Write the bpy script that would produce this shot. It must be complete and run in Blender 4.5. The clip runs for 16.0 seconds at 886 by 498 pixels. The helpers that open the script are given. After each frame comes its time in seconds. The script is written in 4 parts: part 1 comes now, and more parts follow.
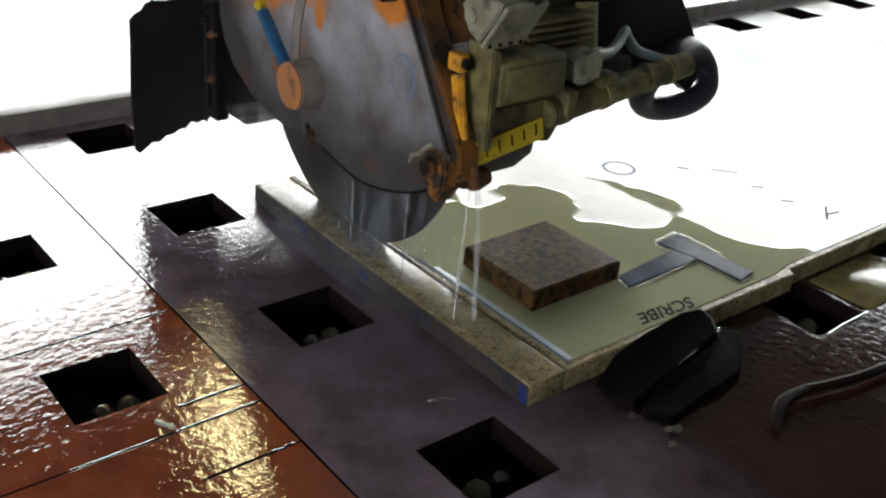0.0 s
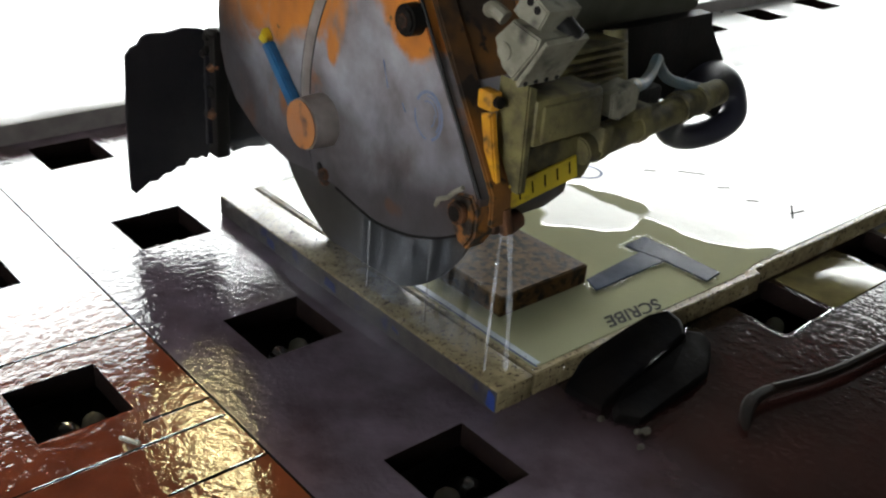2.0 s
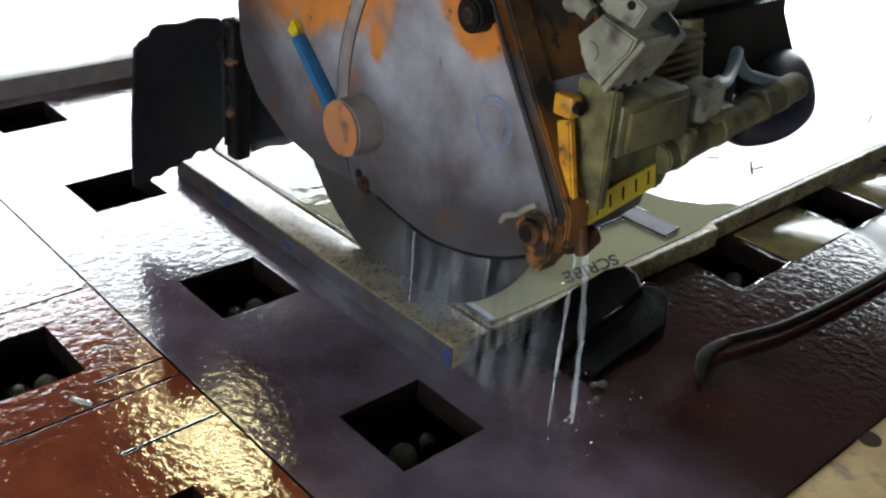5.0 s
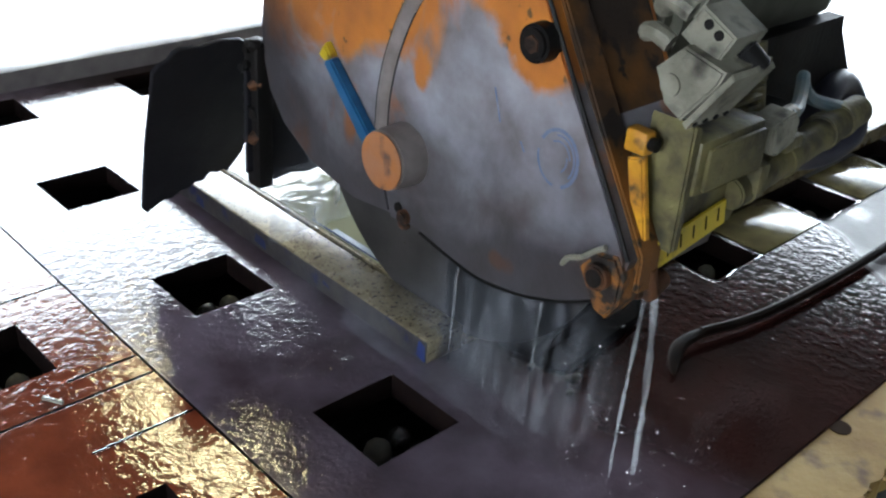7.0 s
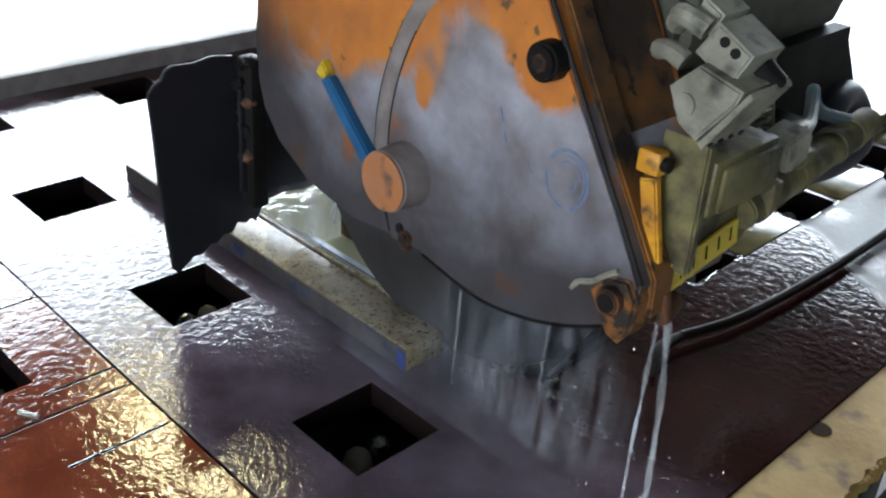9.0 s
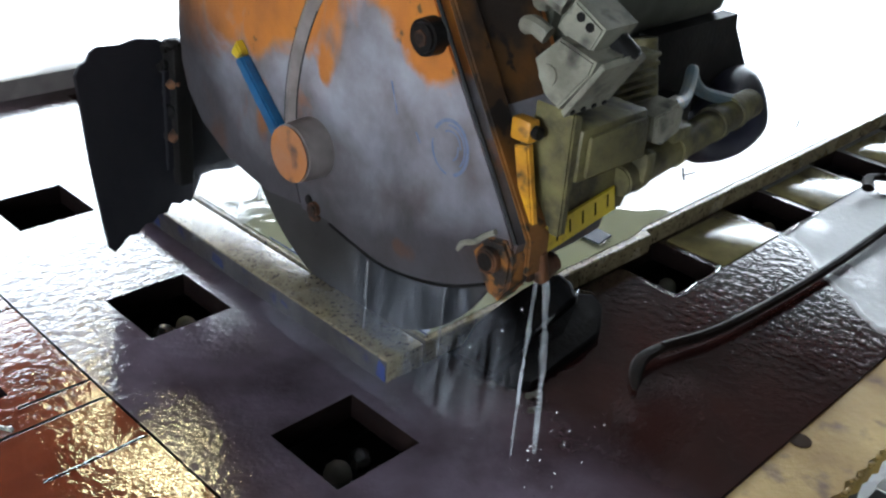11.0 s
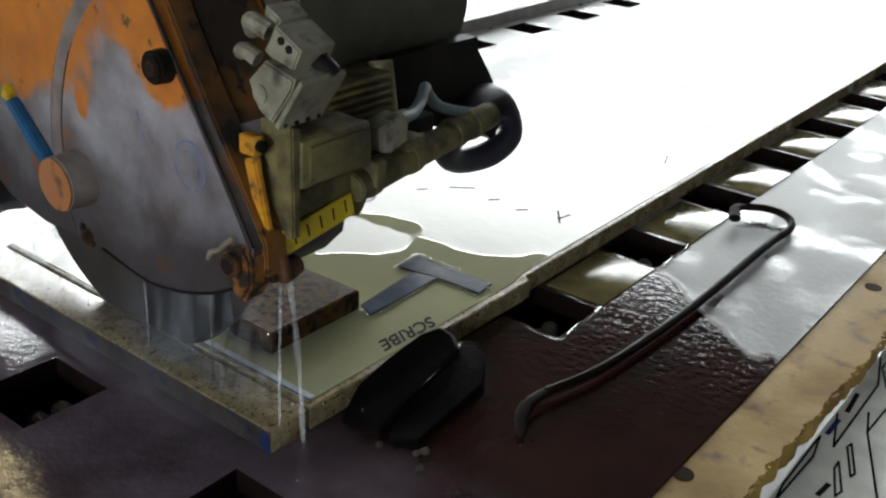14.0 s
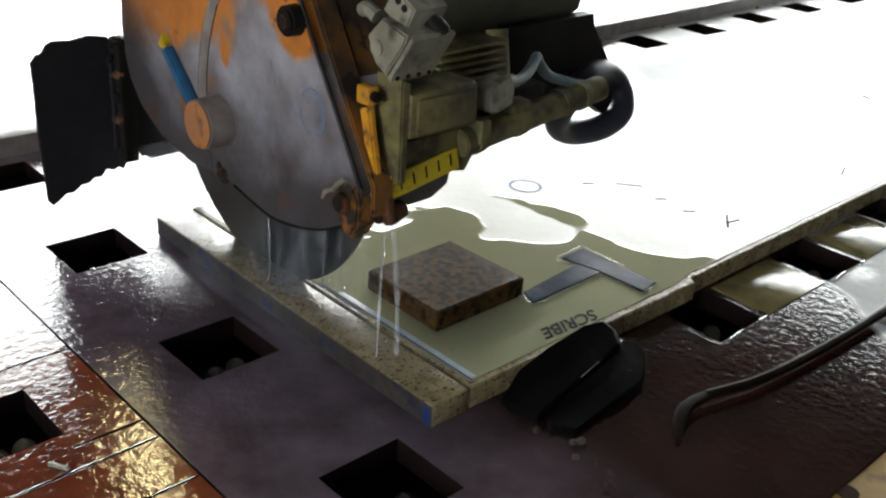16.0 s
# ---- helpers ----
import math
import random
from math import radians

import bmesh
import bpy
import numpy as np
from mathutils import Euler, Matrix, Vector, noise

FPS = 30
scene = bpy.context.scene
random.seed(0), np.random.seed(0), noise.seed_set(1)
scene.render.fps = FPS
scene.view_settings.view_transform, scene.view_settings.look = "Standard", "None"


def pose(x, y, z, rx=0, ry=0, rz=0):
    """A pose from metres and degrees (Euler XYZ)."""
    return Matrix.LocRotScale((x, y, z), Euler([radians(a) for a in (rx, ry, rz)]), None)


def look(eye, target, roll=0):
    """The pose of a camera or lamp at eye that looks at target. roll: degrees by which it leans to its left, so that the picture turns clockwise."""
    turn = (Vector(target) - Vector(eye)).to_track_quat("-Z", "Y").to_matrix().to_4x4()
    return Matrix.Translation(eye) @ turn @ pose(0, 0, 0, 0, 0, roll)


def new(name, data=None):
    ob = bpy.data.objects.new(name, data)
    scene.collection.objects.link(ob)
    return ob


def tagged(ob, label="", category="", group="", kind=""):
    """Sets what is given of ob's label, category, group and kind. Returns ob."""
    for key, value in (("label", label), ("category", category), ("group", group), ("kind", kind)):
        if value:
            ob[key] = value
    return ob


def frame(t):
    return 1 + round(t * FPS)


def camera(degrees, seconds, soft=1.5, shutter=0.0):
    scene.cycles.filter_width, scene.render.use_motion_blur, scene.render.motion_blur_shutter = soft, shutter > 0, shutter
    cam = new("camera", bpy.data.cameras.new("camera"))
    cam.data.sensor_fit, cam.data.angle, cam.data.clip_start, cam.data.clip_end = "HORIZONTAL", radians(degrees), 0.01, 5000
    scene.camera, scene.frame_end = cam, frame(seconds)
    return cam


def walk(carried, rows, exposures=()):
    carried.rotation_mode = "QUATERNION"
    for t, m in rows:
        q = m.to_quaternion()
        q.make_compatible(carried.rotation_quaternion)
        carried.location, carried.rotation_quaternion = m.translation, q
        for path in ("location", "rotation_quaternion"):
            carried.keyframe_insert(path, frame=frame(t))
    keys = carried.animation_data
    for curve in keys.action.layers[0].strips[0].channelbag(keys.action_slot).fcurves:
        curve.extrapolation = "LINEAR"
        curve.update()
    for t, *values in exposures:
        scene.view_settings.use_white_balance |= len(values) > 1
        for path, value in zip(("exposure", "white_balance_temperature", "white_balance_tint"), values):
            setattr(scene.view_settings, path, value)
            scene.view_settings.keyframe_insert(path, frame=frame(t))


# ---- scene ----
cam = camera(47.57, 16.0, soft=2.3)
walk(cam, [
    (0, look((-0.5292, -0.8559, 0.6740), (0.2209, 0.0146, 0.0662), 4.85)),
    (0.5, look((-0.5266, -0.8598, 0.6745), (0.2484, -0.0028, 0.0788), 4.59)),
    (1, look((-0.5235, -0.8603, 0.6775), (0.2463, -0.0018, 0.0773), 4.35)),
    (1.5, look((-0.5220, -0.8609, 0.6767), (0.2480, -0.0034, 0.0751), 4.40)),
    (2, look((-0.5154, -0.8638, 0.6736), (0.2585, -0.0070, 0.0762), 4.15)),
    (2.5, look((-0.5103, -0.8666, 0.6749), (0.2841, -0.0235, 0.0850), 4.24)),
    (3, look((-0.5100, -0.8688, 0.6765), (0.2846, -0.0256, 0.0869), 4.15)),
    (3.5, look((-0.5097, -0.8734, 0.6738), (0.2846, -0.0389, 0.0716), 4.32)),
    (4, look((-0.5043, -0.8759, 0.6675), (0.2810, -0.0439, 0.0501), 4.20)),
    (6.5, look((-0.4956, -0.8853, 0.6544), (0.2994, -0.0788, 0.0161), 4.06)),
    (7, look((-0.4940, -0.8863, 0.6571), (0.3121, -0.0856, 0.0254), 4.38)),
    (7.5, look((-0.4903, -0.8883, 0.6596), (0.3253, -0.0885, 0.0392), 4.19)),
    (8, look((-0.4878, -0.8892, 0.6609), (0.3310, -0.0923, 0.0409), 4.10)),
    (8.5, look((-0.4850, -0.8893, 0.6584), (0.3331, -0.0964, 0.0323), 4.03)),
    (11, look((-0.4795, -0.8834, 0.6599), (0.3615, -0.1071, 0.0434), 4.71)),
    (11.5, look((-0.4763, -0.8849, 0.6621), (0.3729, -0.1158, 0.0478), 4.72)),
    (12, look((-0.4736, -0.8891, 0.6626), (0.3911, -0.1270, 0.0613), 4.63)),
    (12.5, look((-0.4689, -0.8947, 0.6674), (0.4377, -0.1643, 0.0891), 5.01)),
    (13, look((-0.4658, -0.8951, 0.6711), (0.4614, -0.1793, 0.1074), 4.45)),
    (13.5, look((-0.4594, -0.8982, 0.6741), (0.4905, -0.2064, 0.1182), 3.73)),
    (14, look((-0.4577, -0.9020, 0.6772), (0.4849, -0.2007, 0.1206), 3.25)),
    (14.5, look((-0.4631, -0.8982, 0.6775), (0.4610, -0.1759, 0.1168), 3.27)),
    (15, look((-0.4757, -0.8910, 0.6754), (0.4087, -0.1261, 0.1073), 3.14)),
    (15.5, look((-0.4839, -0.8897, 0.6747), (0.3655, -0.0881, 0.1037), 3.45)),
    (16, look((-0.4944, -0.8878, 0.6734), (0.3238, -0.0558, 0.1004), 3.94)),
], exposures=[(0, -0.12, 6500, 10), (3, -0.1, 6450, 10), (5, 0.03, 6100, 10), (7.5, 0.12, 5750, 10), (11, 0.18, 5750, 10), (12.5, 0.12, 6050, 10), (14.5, -0.36, 6400, 10), (16, -0.12, 6450, 10)])

# ---- light ----
AZ = radians(-10)                      # the wide doorway faces this far from +y towards +x
NX, NY = math.sin(AZ), math.cos(AZ)
world = bpy.data.worlds.new("sky")
scene.world = world
world.use_nodes = True
sky = world.node_tree.nodes.new("ShaderNodeTexSky")
sky.sky_type, sky.sun_disc = "NISHITA", False
sky.sun_elevation, sky.sun_rotation = radians(62), radians(-10)
world.node_tree.links.new(sky.outputs[0], world.node_tree.nodes["Background"].inputs[0])
world.node_tree.nodes["Background"].inputs[1].default_value = 0.1
sun = new("sun", bpy.data.lights.new("sun", "SUN"))
sun.data.energy, sun.data.angle, sun.data.color = 4.0, radians(0.5), (1.0, 0.95, 0.88)
sun.matrix_world = look((NX * 20, NY * 20, 20 * math.tan(radians(62))), (0, 0, 0))


# ---- materials ----
def mat(name, base, second=None, scale=20.0, rough=0.5, rough2=None, metal=0.0, bump=0.0, bump_scale=200.0,
        spots=None, spot_scale=120.0, spot_cut=0.6, coat=0.0, detail=6.0, mix_lo=0.35, mix_hi=0.65, big=3.0, fine=0.35, spec=0.5, calm=None, film=None, spot_soft=0.06, dull=None):
    """A surface of two tones mixed by coarse and fine noise, with specks, uneven gloss and relief."""
    m = bpy.data.materials.new(name)
    m.use_nodes = True
    nt = m.node_tree
    n, l = nt.nodes, nt.links
    b = n["Principled BSDF"]
    tc = n.new("ShaderNodeTexCoord")

    def noise_node(s, d=detail):
        k = n.new("ShaderNodeTexNoise")
        k.inputs["Scale"].default_value, k.inputs["Detail"].default_value = s, d
        l.new(tc.outputs["Object"], k.inputs["Vector"])
        return k

    def ramp(src, lo, hi):
        r = n.new("ShaderNodeMapRange")
        r.inputs["From Min"].default_value, r.inputs["From Max"].default_value = lo, hi
        l.new(src, r.inputs["Value"])
        return r.outputs[0]

    def blend(fac, a, c):
        x = n.new("ShaderNodeMix")
        x.data_type = "RGBA"
        l.new(fac, x.inputs[0])
        for sock, v in ((x.inputs[6], a), (x.inputs[7], c)):
            if isinstance(v, tuple):
                sock.default_value = (*v, 1)
            else:
                l.new(v, sock)
        return x.outputs[2]

    second = second or tuple(c * 0.75 for c in base)
    fac = ramp(noise_node(scale).outputs[0], mix_lo, mix_hi)
    col = blend(fac, base, second)
    col = blend(ramp(noise_node(scale / 7).outputs[0], 0.4, 0.75), col, tuple((p + q) * 0.42 for p, q in zip(base, second)))
    if spots:
        col = blend(ramp(noise_node(spot_scale, 3).outputs[0], spot_cut, spot_cut + spot_soft), col, spots)
    if film:                              # milky slurry tone, bluish sheen and mist painted in: (tone, x0, x1, share)
        sx, fx, fm = n.new("ShaderNodeSeparateXYZ"), n.new("ShaderNodeMapRange"), n.new("ShaderNodeMath")
        l.new(tc.outputs["Object"], sx.inputs[0])
        l.new(sx.outputs[0], fx.inputs["Value"])
        for key, val in zip(("From Min", "From Max", "To Min", "To Max"), (film[1], film[2], film[3], 0.0)):
            fx.inputs[key].default_value = val
        fm.operation = "MULTIPLY"
        l.new(fx.outputs[0], fm.inputs[0])
        l.new(ramp(noise_node(11, 10).outputs[0], 0.15, 0.8), fm.inputs[1])
        col = blend(fm.outputs[0], col, film[0])
    masks = []
    if film:
        masks.append((fm.outputs[0], 0.06))
    if dull:                              # dried, matt slurry: (tone, start, full, share)
        dx, df, dm = n.new("ShaderNodeSeparateXYZ"), n.new("ShaderNodeMapRange"), n.new("ShaderNodeMath")
        l.new(tc.outputs["Object"], dx.inputs[0])
        slant, wob = n.new("ShaderNodeMath"), n.new("ShaderNodeMath")      # its rim runs aslant across the board
        slant.operation = wob.operation = "MULTIPLY_ADD"
        l.new(dx.outputs[1], slant.inputs[0])
        slant.inputs[1].default_value = -0.75
        l.new(dx.outputs[0], slant.inputs[2])
        l.new(noise_node(11, 5).outputs[0], wob.inputs[0])
        wob.inputs[1].default_value = 0.06
        l.new(slant.outputs[0], wob.inputs[2])
        l.new(wob.outputs[0], df.inputs["Value"])
        for key, val in zip(("From Min", "From Max", "To Min", "To Max"), (dull[1], dull[2], 0.0, dull[3])):
            df.inputs[key].default_value = val
        dm.operation = "MULTIPLY"
        l.new(df.outputs[0], dm.inputs[0])
        l.new(ramp(noise_node(9, 8).outputs[0], 0.3, 0.5), dm.inputs[1])
        col = blend(dm.outputs[0], col, dull[0])
        masks.append((dm.outputs[0], 0.45))
        sp = n.new("ShaderNodeMapRange")
        sp.inputs["To Min"].default_value, sp.inputs["To Max"].default_value = spec, spec * 0.15
        l.new(dm.outputs[0], sp.inputs["Value"])
        l.new(sp.outputs[0], b.inputs["Specular IOR Level"])
        cw = n.new("ShaderNodeMapRange")
        cw.inputs["To Min"].default_value, cw.inputs["To Max"].default_value = coat, 0.0
        l.new(dm.outputs[0], cw.inputs["Value"])
        l.new(cw.outputs[0], b.inputs["Coat Weight"])
    l.new(col, b.inputs["Base Color"])
    rr = n.new("ShaderNodeMapRange")
    rr.inputs["From Min"].default_value, rr.inputs["From Max"].default_value = 0.42, 0.58
    rr.inputs["To Min"].default_value, rr.inputs["To Max"].default_value = rough, rough2 if rough2 is not None else rough * 1.3
    l.new(noise_node(big * 3).outputs[0], rr.inputs["Value"])
    gloss = rr.outputs[0]
    for src, amount in masks:
        ma = n.new("ShaderNodeMath")
        ma.operation = "MULTIPLY_ADD"
        l.new(src, ma.inputs[0])
        ma.inputs[1].default_value = amount
        l.new(gloss, ma.inputs[2])
        gloss = ma.outputs[0]
    l.new(gloss, b.inputs["Roughness"])
    b.inputs["Metallic"].default_value = metal
    b.inputs["Specular IOR Level"].default_value = spec
    b.inputs["Coat Weight"].default_value = coat
    b.inputs["Coat Roughness"].default_value = 0.06
    if bump:
        bp = n.new("ShaderNodeBump")
        bp.inputs["Strength"].default_value, bp.inputs["Distance"].default_value = bump, 0.002
        if calm:                          # ripples die down along x: (x0, x1, share left at x1)
            sx, cm = n.new("ShaderNodeSeparateXYZ"), n.new("ShaderNodeMapRange")
            l.new(tc.outputs["Object"], sx.inputs[0])
            l.new(sx.outputs[0], cm.inputs["Value"])
            for key, val in zip(("From Min", "From Max", "To Min", "To Max"), (calm[0], calm[1], bump, bump * calm[2])):
                cm.inputs[key].default_value = val
            l.new(cm.outputs[0], bp.inputs["Strength"])
        hs = n.new("ShaderNodeMath")
        hs.operation = "MULTIPLY_ADD"
        l.new(noise_node(bump_scale * 3.1, 2).outputs[0], hs.inputs[0])
        hs.inputs[1].default_value = fine
        l.new(noise_node(bump_scale, 3).outputs[0], hs.inputs[2])
        l.new(hs.outputs[0], bp.inputs["Height"])
        l.new(bp.outputs[0], b.inputs["Normal"])
        if coat:
            l.new(bp.outputs[0], b.inputs["Coat Normal"])
    return m


def glow(name, colour, strength):
    m = bpy.data.materials.new(name)
    m.use_nodes = True
    b = m.node_tree.nodes["Principled BSDF"]
    b.inputs["Base Color"].default_value = (0.8, 0.8, 0.8, 1)
    b.inputs["Emission Color"].default_value, b.inputs["Emission Strength"].default_value = (*colour, 1), strength
    return m


def clear(name, tint=(1, 1, 1), rough=0.0, mixing=0.0):
    """Water: glass of index 1.33; mixing adds white froth by noise."""
    m = bpy.data.materials.new(name)
    m.use_nodes = True
    nt = m.node_tree
    b = nt.nodes["Principled BSDF"]
    b.inputs["Base Color"].default_value = (*tint, 1)
    b.inputs["Transmission Weight"].default_value, b.inputs["IOR"].default_value = 1.0, 1.33
    b.inputs["Roughness"].default_value = rough
    return m


def mist(name, amount, scale=30.0, stretch=1.0, tint=(0.85, 0.87, 0.95), lo=0.45, hi=0.8, centre=None, size=(1, 1, 1)):
    """Spray and falling water: mostly see-through, denser in streaks, thinning out away from its middle."""
    m = bpy.data.materials.new(name)
    m.use_nodes = True
    nt = m.node_tree
    n, l = nt.nodes, nt.links
    out = n["Material Output"]
    b = n["Principled BSDF"]
    b.inputs["Base Color"].default_value, b.inputs["Roughness"].default_value = (*tint, 1), 0.5
    tr = n.new("ShaderNodeBsdfTransparent")
    mx = n.new("ShaderNodeMixShader")
    tc, mp, k, r = n.new("ShaderNodeTexCoord"), n.new("ShaderNodeMapping"), n.new("ShaderNodeTexNoise"), n.new("ShaderNodeMapRange")
    mp.inputs["Scale"].default_value = (scale, scale, scale * stretch)
    k.inputs["Scale"].default_value, k.inputs["Detail"].default_value = 1.0, 4
    r.inputs["From Min"].default_value, r.inputs["From Max"].default_value = lo, hi
    r.inputs["To Min"].default_value, r.inputs["To Max"].default_value = 0.0, amount
    l.new(tc.outputs["Object"], mp.inputs["Vector"])
    l.new(mp.outputs[0], k.inputs["Vector"])
    l.new(k.outputs[0], r.inputs["Value"])
    fac = r.outputs[0]
    if centre:
        sub, div, ln, fr, mu = n.new("ShaderNodeVectorMath"), n.new("ShaderNodeVectorMath"), n.new("ShaderNodeVectorMath"), n.new("ShaderNodeMapRange"), n.new("ShaderNodeMath")
        sub.operation, div.operation, ln.operation, mu.operation = "SUBTRACT", "DIVIDE", "LENGTH", "MULTIPLY"
        sub.inputs[1].default_value, div.inputs[1].default_value = centre, size
        l.new(tc.outputs["Object"], sub.inputs[0])
        l.new(sub.outputs[0], div.inputs[0])
        l.new(div.outputs[0], ln.inputs[0])
        l.new(ln.outputs["Value"], fr.inputs["Value"])
        fr.interpolation_type = "SMOOTHSTEP"
        fr.inputs["From Min"].default_value, fr.inputs["From Max"].default_value = 0.25, 1.0
        fr.inputs["To Min"].default_value, fr.inputs["To Max"].default_value = 1.0, 0.0
        l.new(fac, mu.inputs[0])
        l.new(fr.outputs[0], mu.inputs[1])
        fac = mu.outputs[0]
    l.new(fac, mx.inputs[0])
    l.new(tr.outputs[0], mx.inputs[1])
    l.new(b.outputs[0], mx.inputs[2])
    l.new(mx.outputs[0], out.inputs["Surface"])
    return m


M_TABLE = mat("wet brown board", (0.029, 0.010, 0.008), (0.015, 0.006, 0.005), 14, 0.015, 0.05, bump=0.52, bump_scale=80, coat=0.0, big=2.2, fine=0.3, spec=0.7, calm=(0.1, 0.42, 0.6), film=((0.215, 0.172, 0.22), 0.11, 0.28, 0.9), dull=((0.21, 0.21, 0.215), 1.135, 1.165, 0.9))
M_LEFT = mat("wet red board", (0.25, 0.058, 0.024), (0.15, 0.034, 0.016), 18, 0.012, 0.035, bump=0.34, bump_scale=75, coat=0.0, big=2.0, fine=0.22, spec=0.75)
M_PLANK = mat("wet yellowish plank", (0.22, 0.19, 0.08), (0.09, 0.075, 0.035), 24, 0.06, 0.25, bump=0.25, bump_scale=60, spec=0.4)
M_FRAME = mat("dark steel", (0.02, 0.018, 0.017), rough=0.5, bump=0.3)
M_BEAM = mat("weathered grey beam", (0.2, 0.18, 0.17), (0.12, 0.1, 0.1), 30, 0.4, bump=0.3)
M_APRON = mat("stained yellow foam board", (0.42, 0.28, 0.075), (0.2, 0.115, 0.04), 9, 0.55, 0.7, bump=0.35, bump_scale=120, spots=(0.1, 0.055, 0.028), spot_scale=26, spot_cut=0.55, spot_soft=0.2, spec=0.2)
M_HOLE = mat("dark hole", (0.03, 0.016, 0.008), rough=0.8, spec=0.1)
M_PAPER = mat("white board", (0.75, 0.76, 0.72), rough=0.6)
M_INK = mat("black ink", (0.01, 0.01, 0.012), rough=0.7, spec=0.05)
M_BLUE = mat("blue crayon", (0.014, 0.035, 0.17), (0.01, 0.02, 0.1), 60, 0.6, spec=0.2)
M_GRANITE = mat("tan speckled granite", (0.3, 0.245, 0.14), (0.17, 0.135, 0.075), 60, 0.13, 0.3, spots=(0.035, 0.024, 0.016), spot_scale=210, spot_cut=0.575, spot_soft=0.07, bump=0.4, bump_scale=120, spec=0.18)
M_SLAB = None
M_BLUEEDGE = mat("dark brown-grey slab edge", (0.055, 0.047, 0.042), (0.028, 0.024, 0.026), 45, 0.4, spots=(0.008, 0.012, 0.05), spot_scale=24, spot_cut=0.62, spot_soft=0.1, bump=0.5, bump_scale=110, spec=0.12)
M_BLOCK = mat("brown speckled granite", (0.082, 0.046, 0.017), (0.036, 0.022, 0.011), 110, 0.5, 0.7, spots=(0.011, 0.008, 0.006), spot_scale=95, spot_cut=0.47, spot_soft=0.14, bump=0.4, bump_scale=160, spec=0.04)
M_RUBBER = mat("black rubber", (0.003, 0.003, 0.0035), (0.006, 0.005, 0.0045), 25, 0.55, 0.75, bump=0.7, bump_scale=45, spec=0.01)
M_FLAP = mat("rubber sheet", (0.012, 0.012, 0.016), (0.018, 0.018, 0.022), 25, 0.55, 0.7, bump=0.3, bump_scale=60, spec=0.3)
M_STEELBAR = mat("wet rusty black steel", (0.006, 0.0045, 0.004), (0.012, 0.007, 0.005), 60, 0.42, 0.55, bump=0.3, spec=0.02)
M_SQUARE = mat("wet grey steel", (0.04, 0.05, 0.075), (0.02, 0.026, 0.042), 45, 0.14, 0.24, bump=0.25, bump_scale=90, spec=0.1)
M_BLADE = mat("wet blade steel", (0.055, 0.05, 0.048), (0.03, 0.027, 0.026), 16, 0.35, 0.5, metal=0.2, bump=0.1, spec=0.25)
M_AMBER = mat("amber paint", (0.72, 0.37, 0.012), (0.45, 0.19, 0.02), 30, 0.45, spots=(0.09, 0.05, 0.02), spot_scale=50, spot_cut=0.54, spot_soft=0.12, bump=0.2)
M_FRONTW = mat("rust over orange paint", (0.3, 0.12, 0.02), (0.035, 0.024, 0.018), 10, 0.5, 0.65, bump=0.35, spots=(0.018, 0.014, 0.012), spot_scale=36, spot_cut=0.55, spec=0.25, mix_lo=0.28, mix_hi=0.52)
M_YELLOW = mat("yellow paint", (0.74, 0.56, 0.015), (0.5, 0.36, 0.02), 30, 0.45, spots=(0.16, 0.11, 0.02), spot_scale=60, spot_cut=0.6, spot_soft=0.2)
M_LUG = mat("rust-eaten orange paint", (0.36, 0.14, 0.015), (0.06, 0.028, 0.015), 55, 0.5, spots=(0.015, 0.011, 0.009), spot_scale=60, spot_cut=0.47, spot_soft=0.12, bump=0.5)
M_BLUEPL = mat("blue plastic", (0.02, 0.12, 0.27), (0.015, 0.08, 0.18), 40, 0.4)
M_RUST = mat("rusty steel", (0.14, 0.06, 0.025), (0.06, 0.03, 0.02), 50, 0.65, bump=0.6, spots=(0.02, 0.014, 0.011), spot_scale=60, spot_cut=0.5, spot_soft=0.15, spec=0.2)
M_LOOP = mat("wet blue-black hose rubber", (0.014, 0.014, 0.024), (0.03, 0.03, 0.045), 20, 0.35, 0.5, bump=0.2, spec=0.35)
M_RIM = mat("dark cut side of board", (0.013, 0.008, 0.007), (0.008, 0.005, 0.005), 40, 0.6, bump=0.3, spec=0.04)
M_GRIME = mat("grimy olive casting", (0.2, 0.17, 0.062), (0.055, 0.047, 0.022), 30, 0.5, 0.7, bump=0.9, bump_scale=90, spots=(0.02, 0.017, 0.01), spot_scale=30, spot_cut=0.5, spot_soft=0.25)
M_ALU = mat("slurry-covered aluminium", (0.36, 0.345, 0.27), (0.13, 0.12, 0.085), 26, 0.5, bump=0.55, spots=(0.04, 0.036, 0.027), spot_scale=45, spot_cut=0.54, spot_soft=0.2)
M_DARK = mat("oily black steel", (0.006, 0.006, 0.006), (0.012, 0.010, 0.009), 25, 0.5, bump=0.3, spec=0.15)
M_HOSE = mat("blue-grey hose", (0.075, 0.115, 0.14), (0.12, 0.13, 0.11), 40, 0.5, spec=0.2)
M_MOTOR = mat("grimy grey-green motor", (0.085, 0.085, 0.062), (0.05, 0.05, 0.036), 18, 0.55, bump=0.25, spec=0.3)
M_FLOOR = mat("pale wet concrete", (0.42, 0.42, 0.4), (0.34, 0.34, 0.33), 4, 0.2, 0.45, bump=0.1, bump_scale=30)
M_WALL = mat("grey workshop wall", (0.11, 0.11, 0.11), (0.085, 0.085, 0.085), 3, 0.8)
M_CEIL = mat("dull dark ceiling", (0.024, 0.022, 0.021), (0.017, 0.016, 0.015), 3, 0.8)
M_WATER = clear("water")
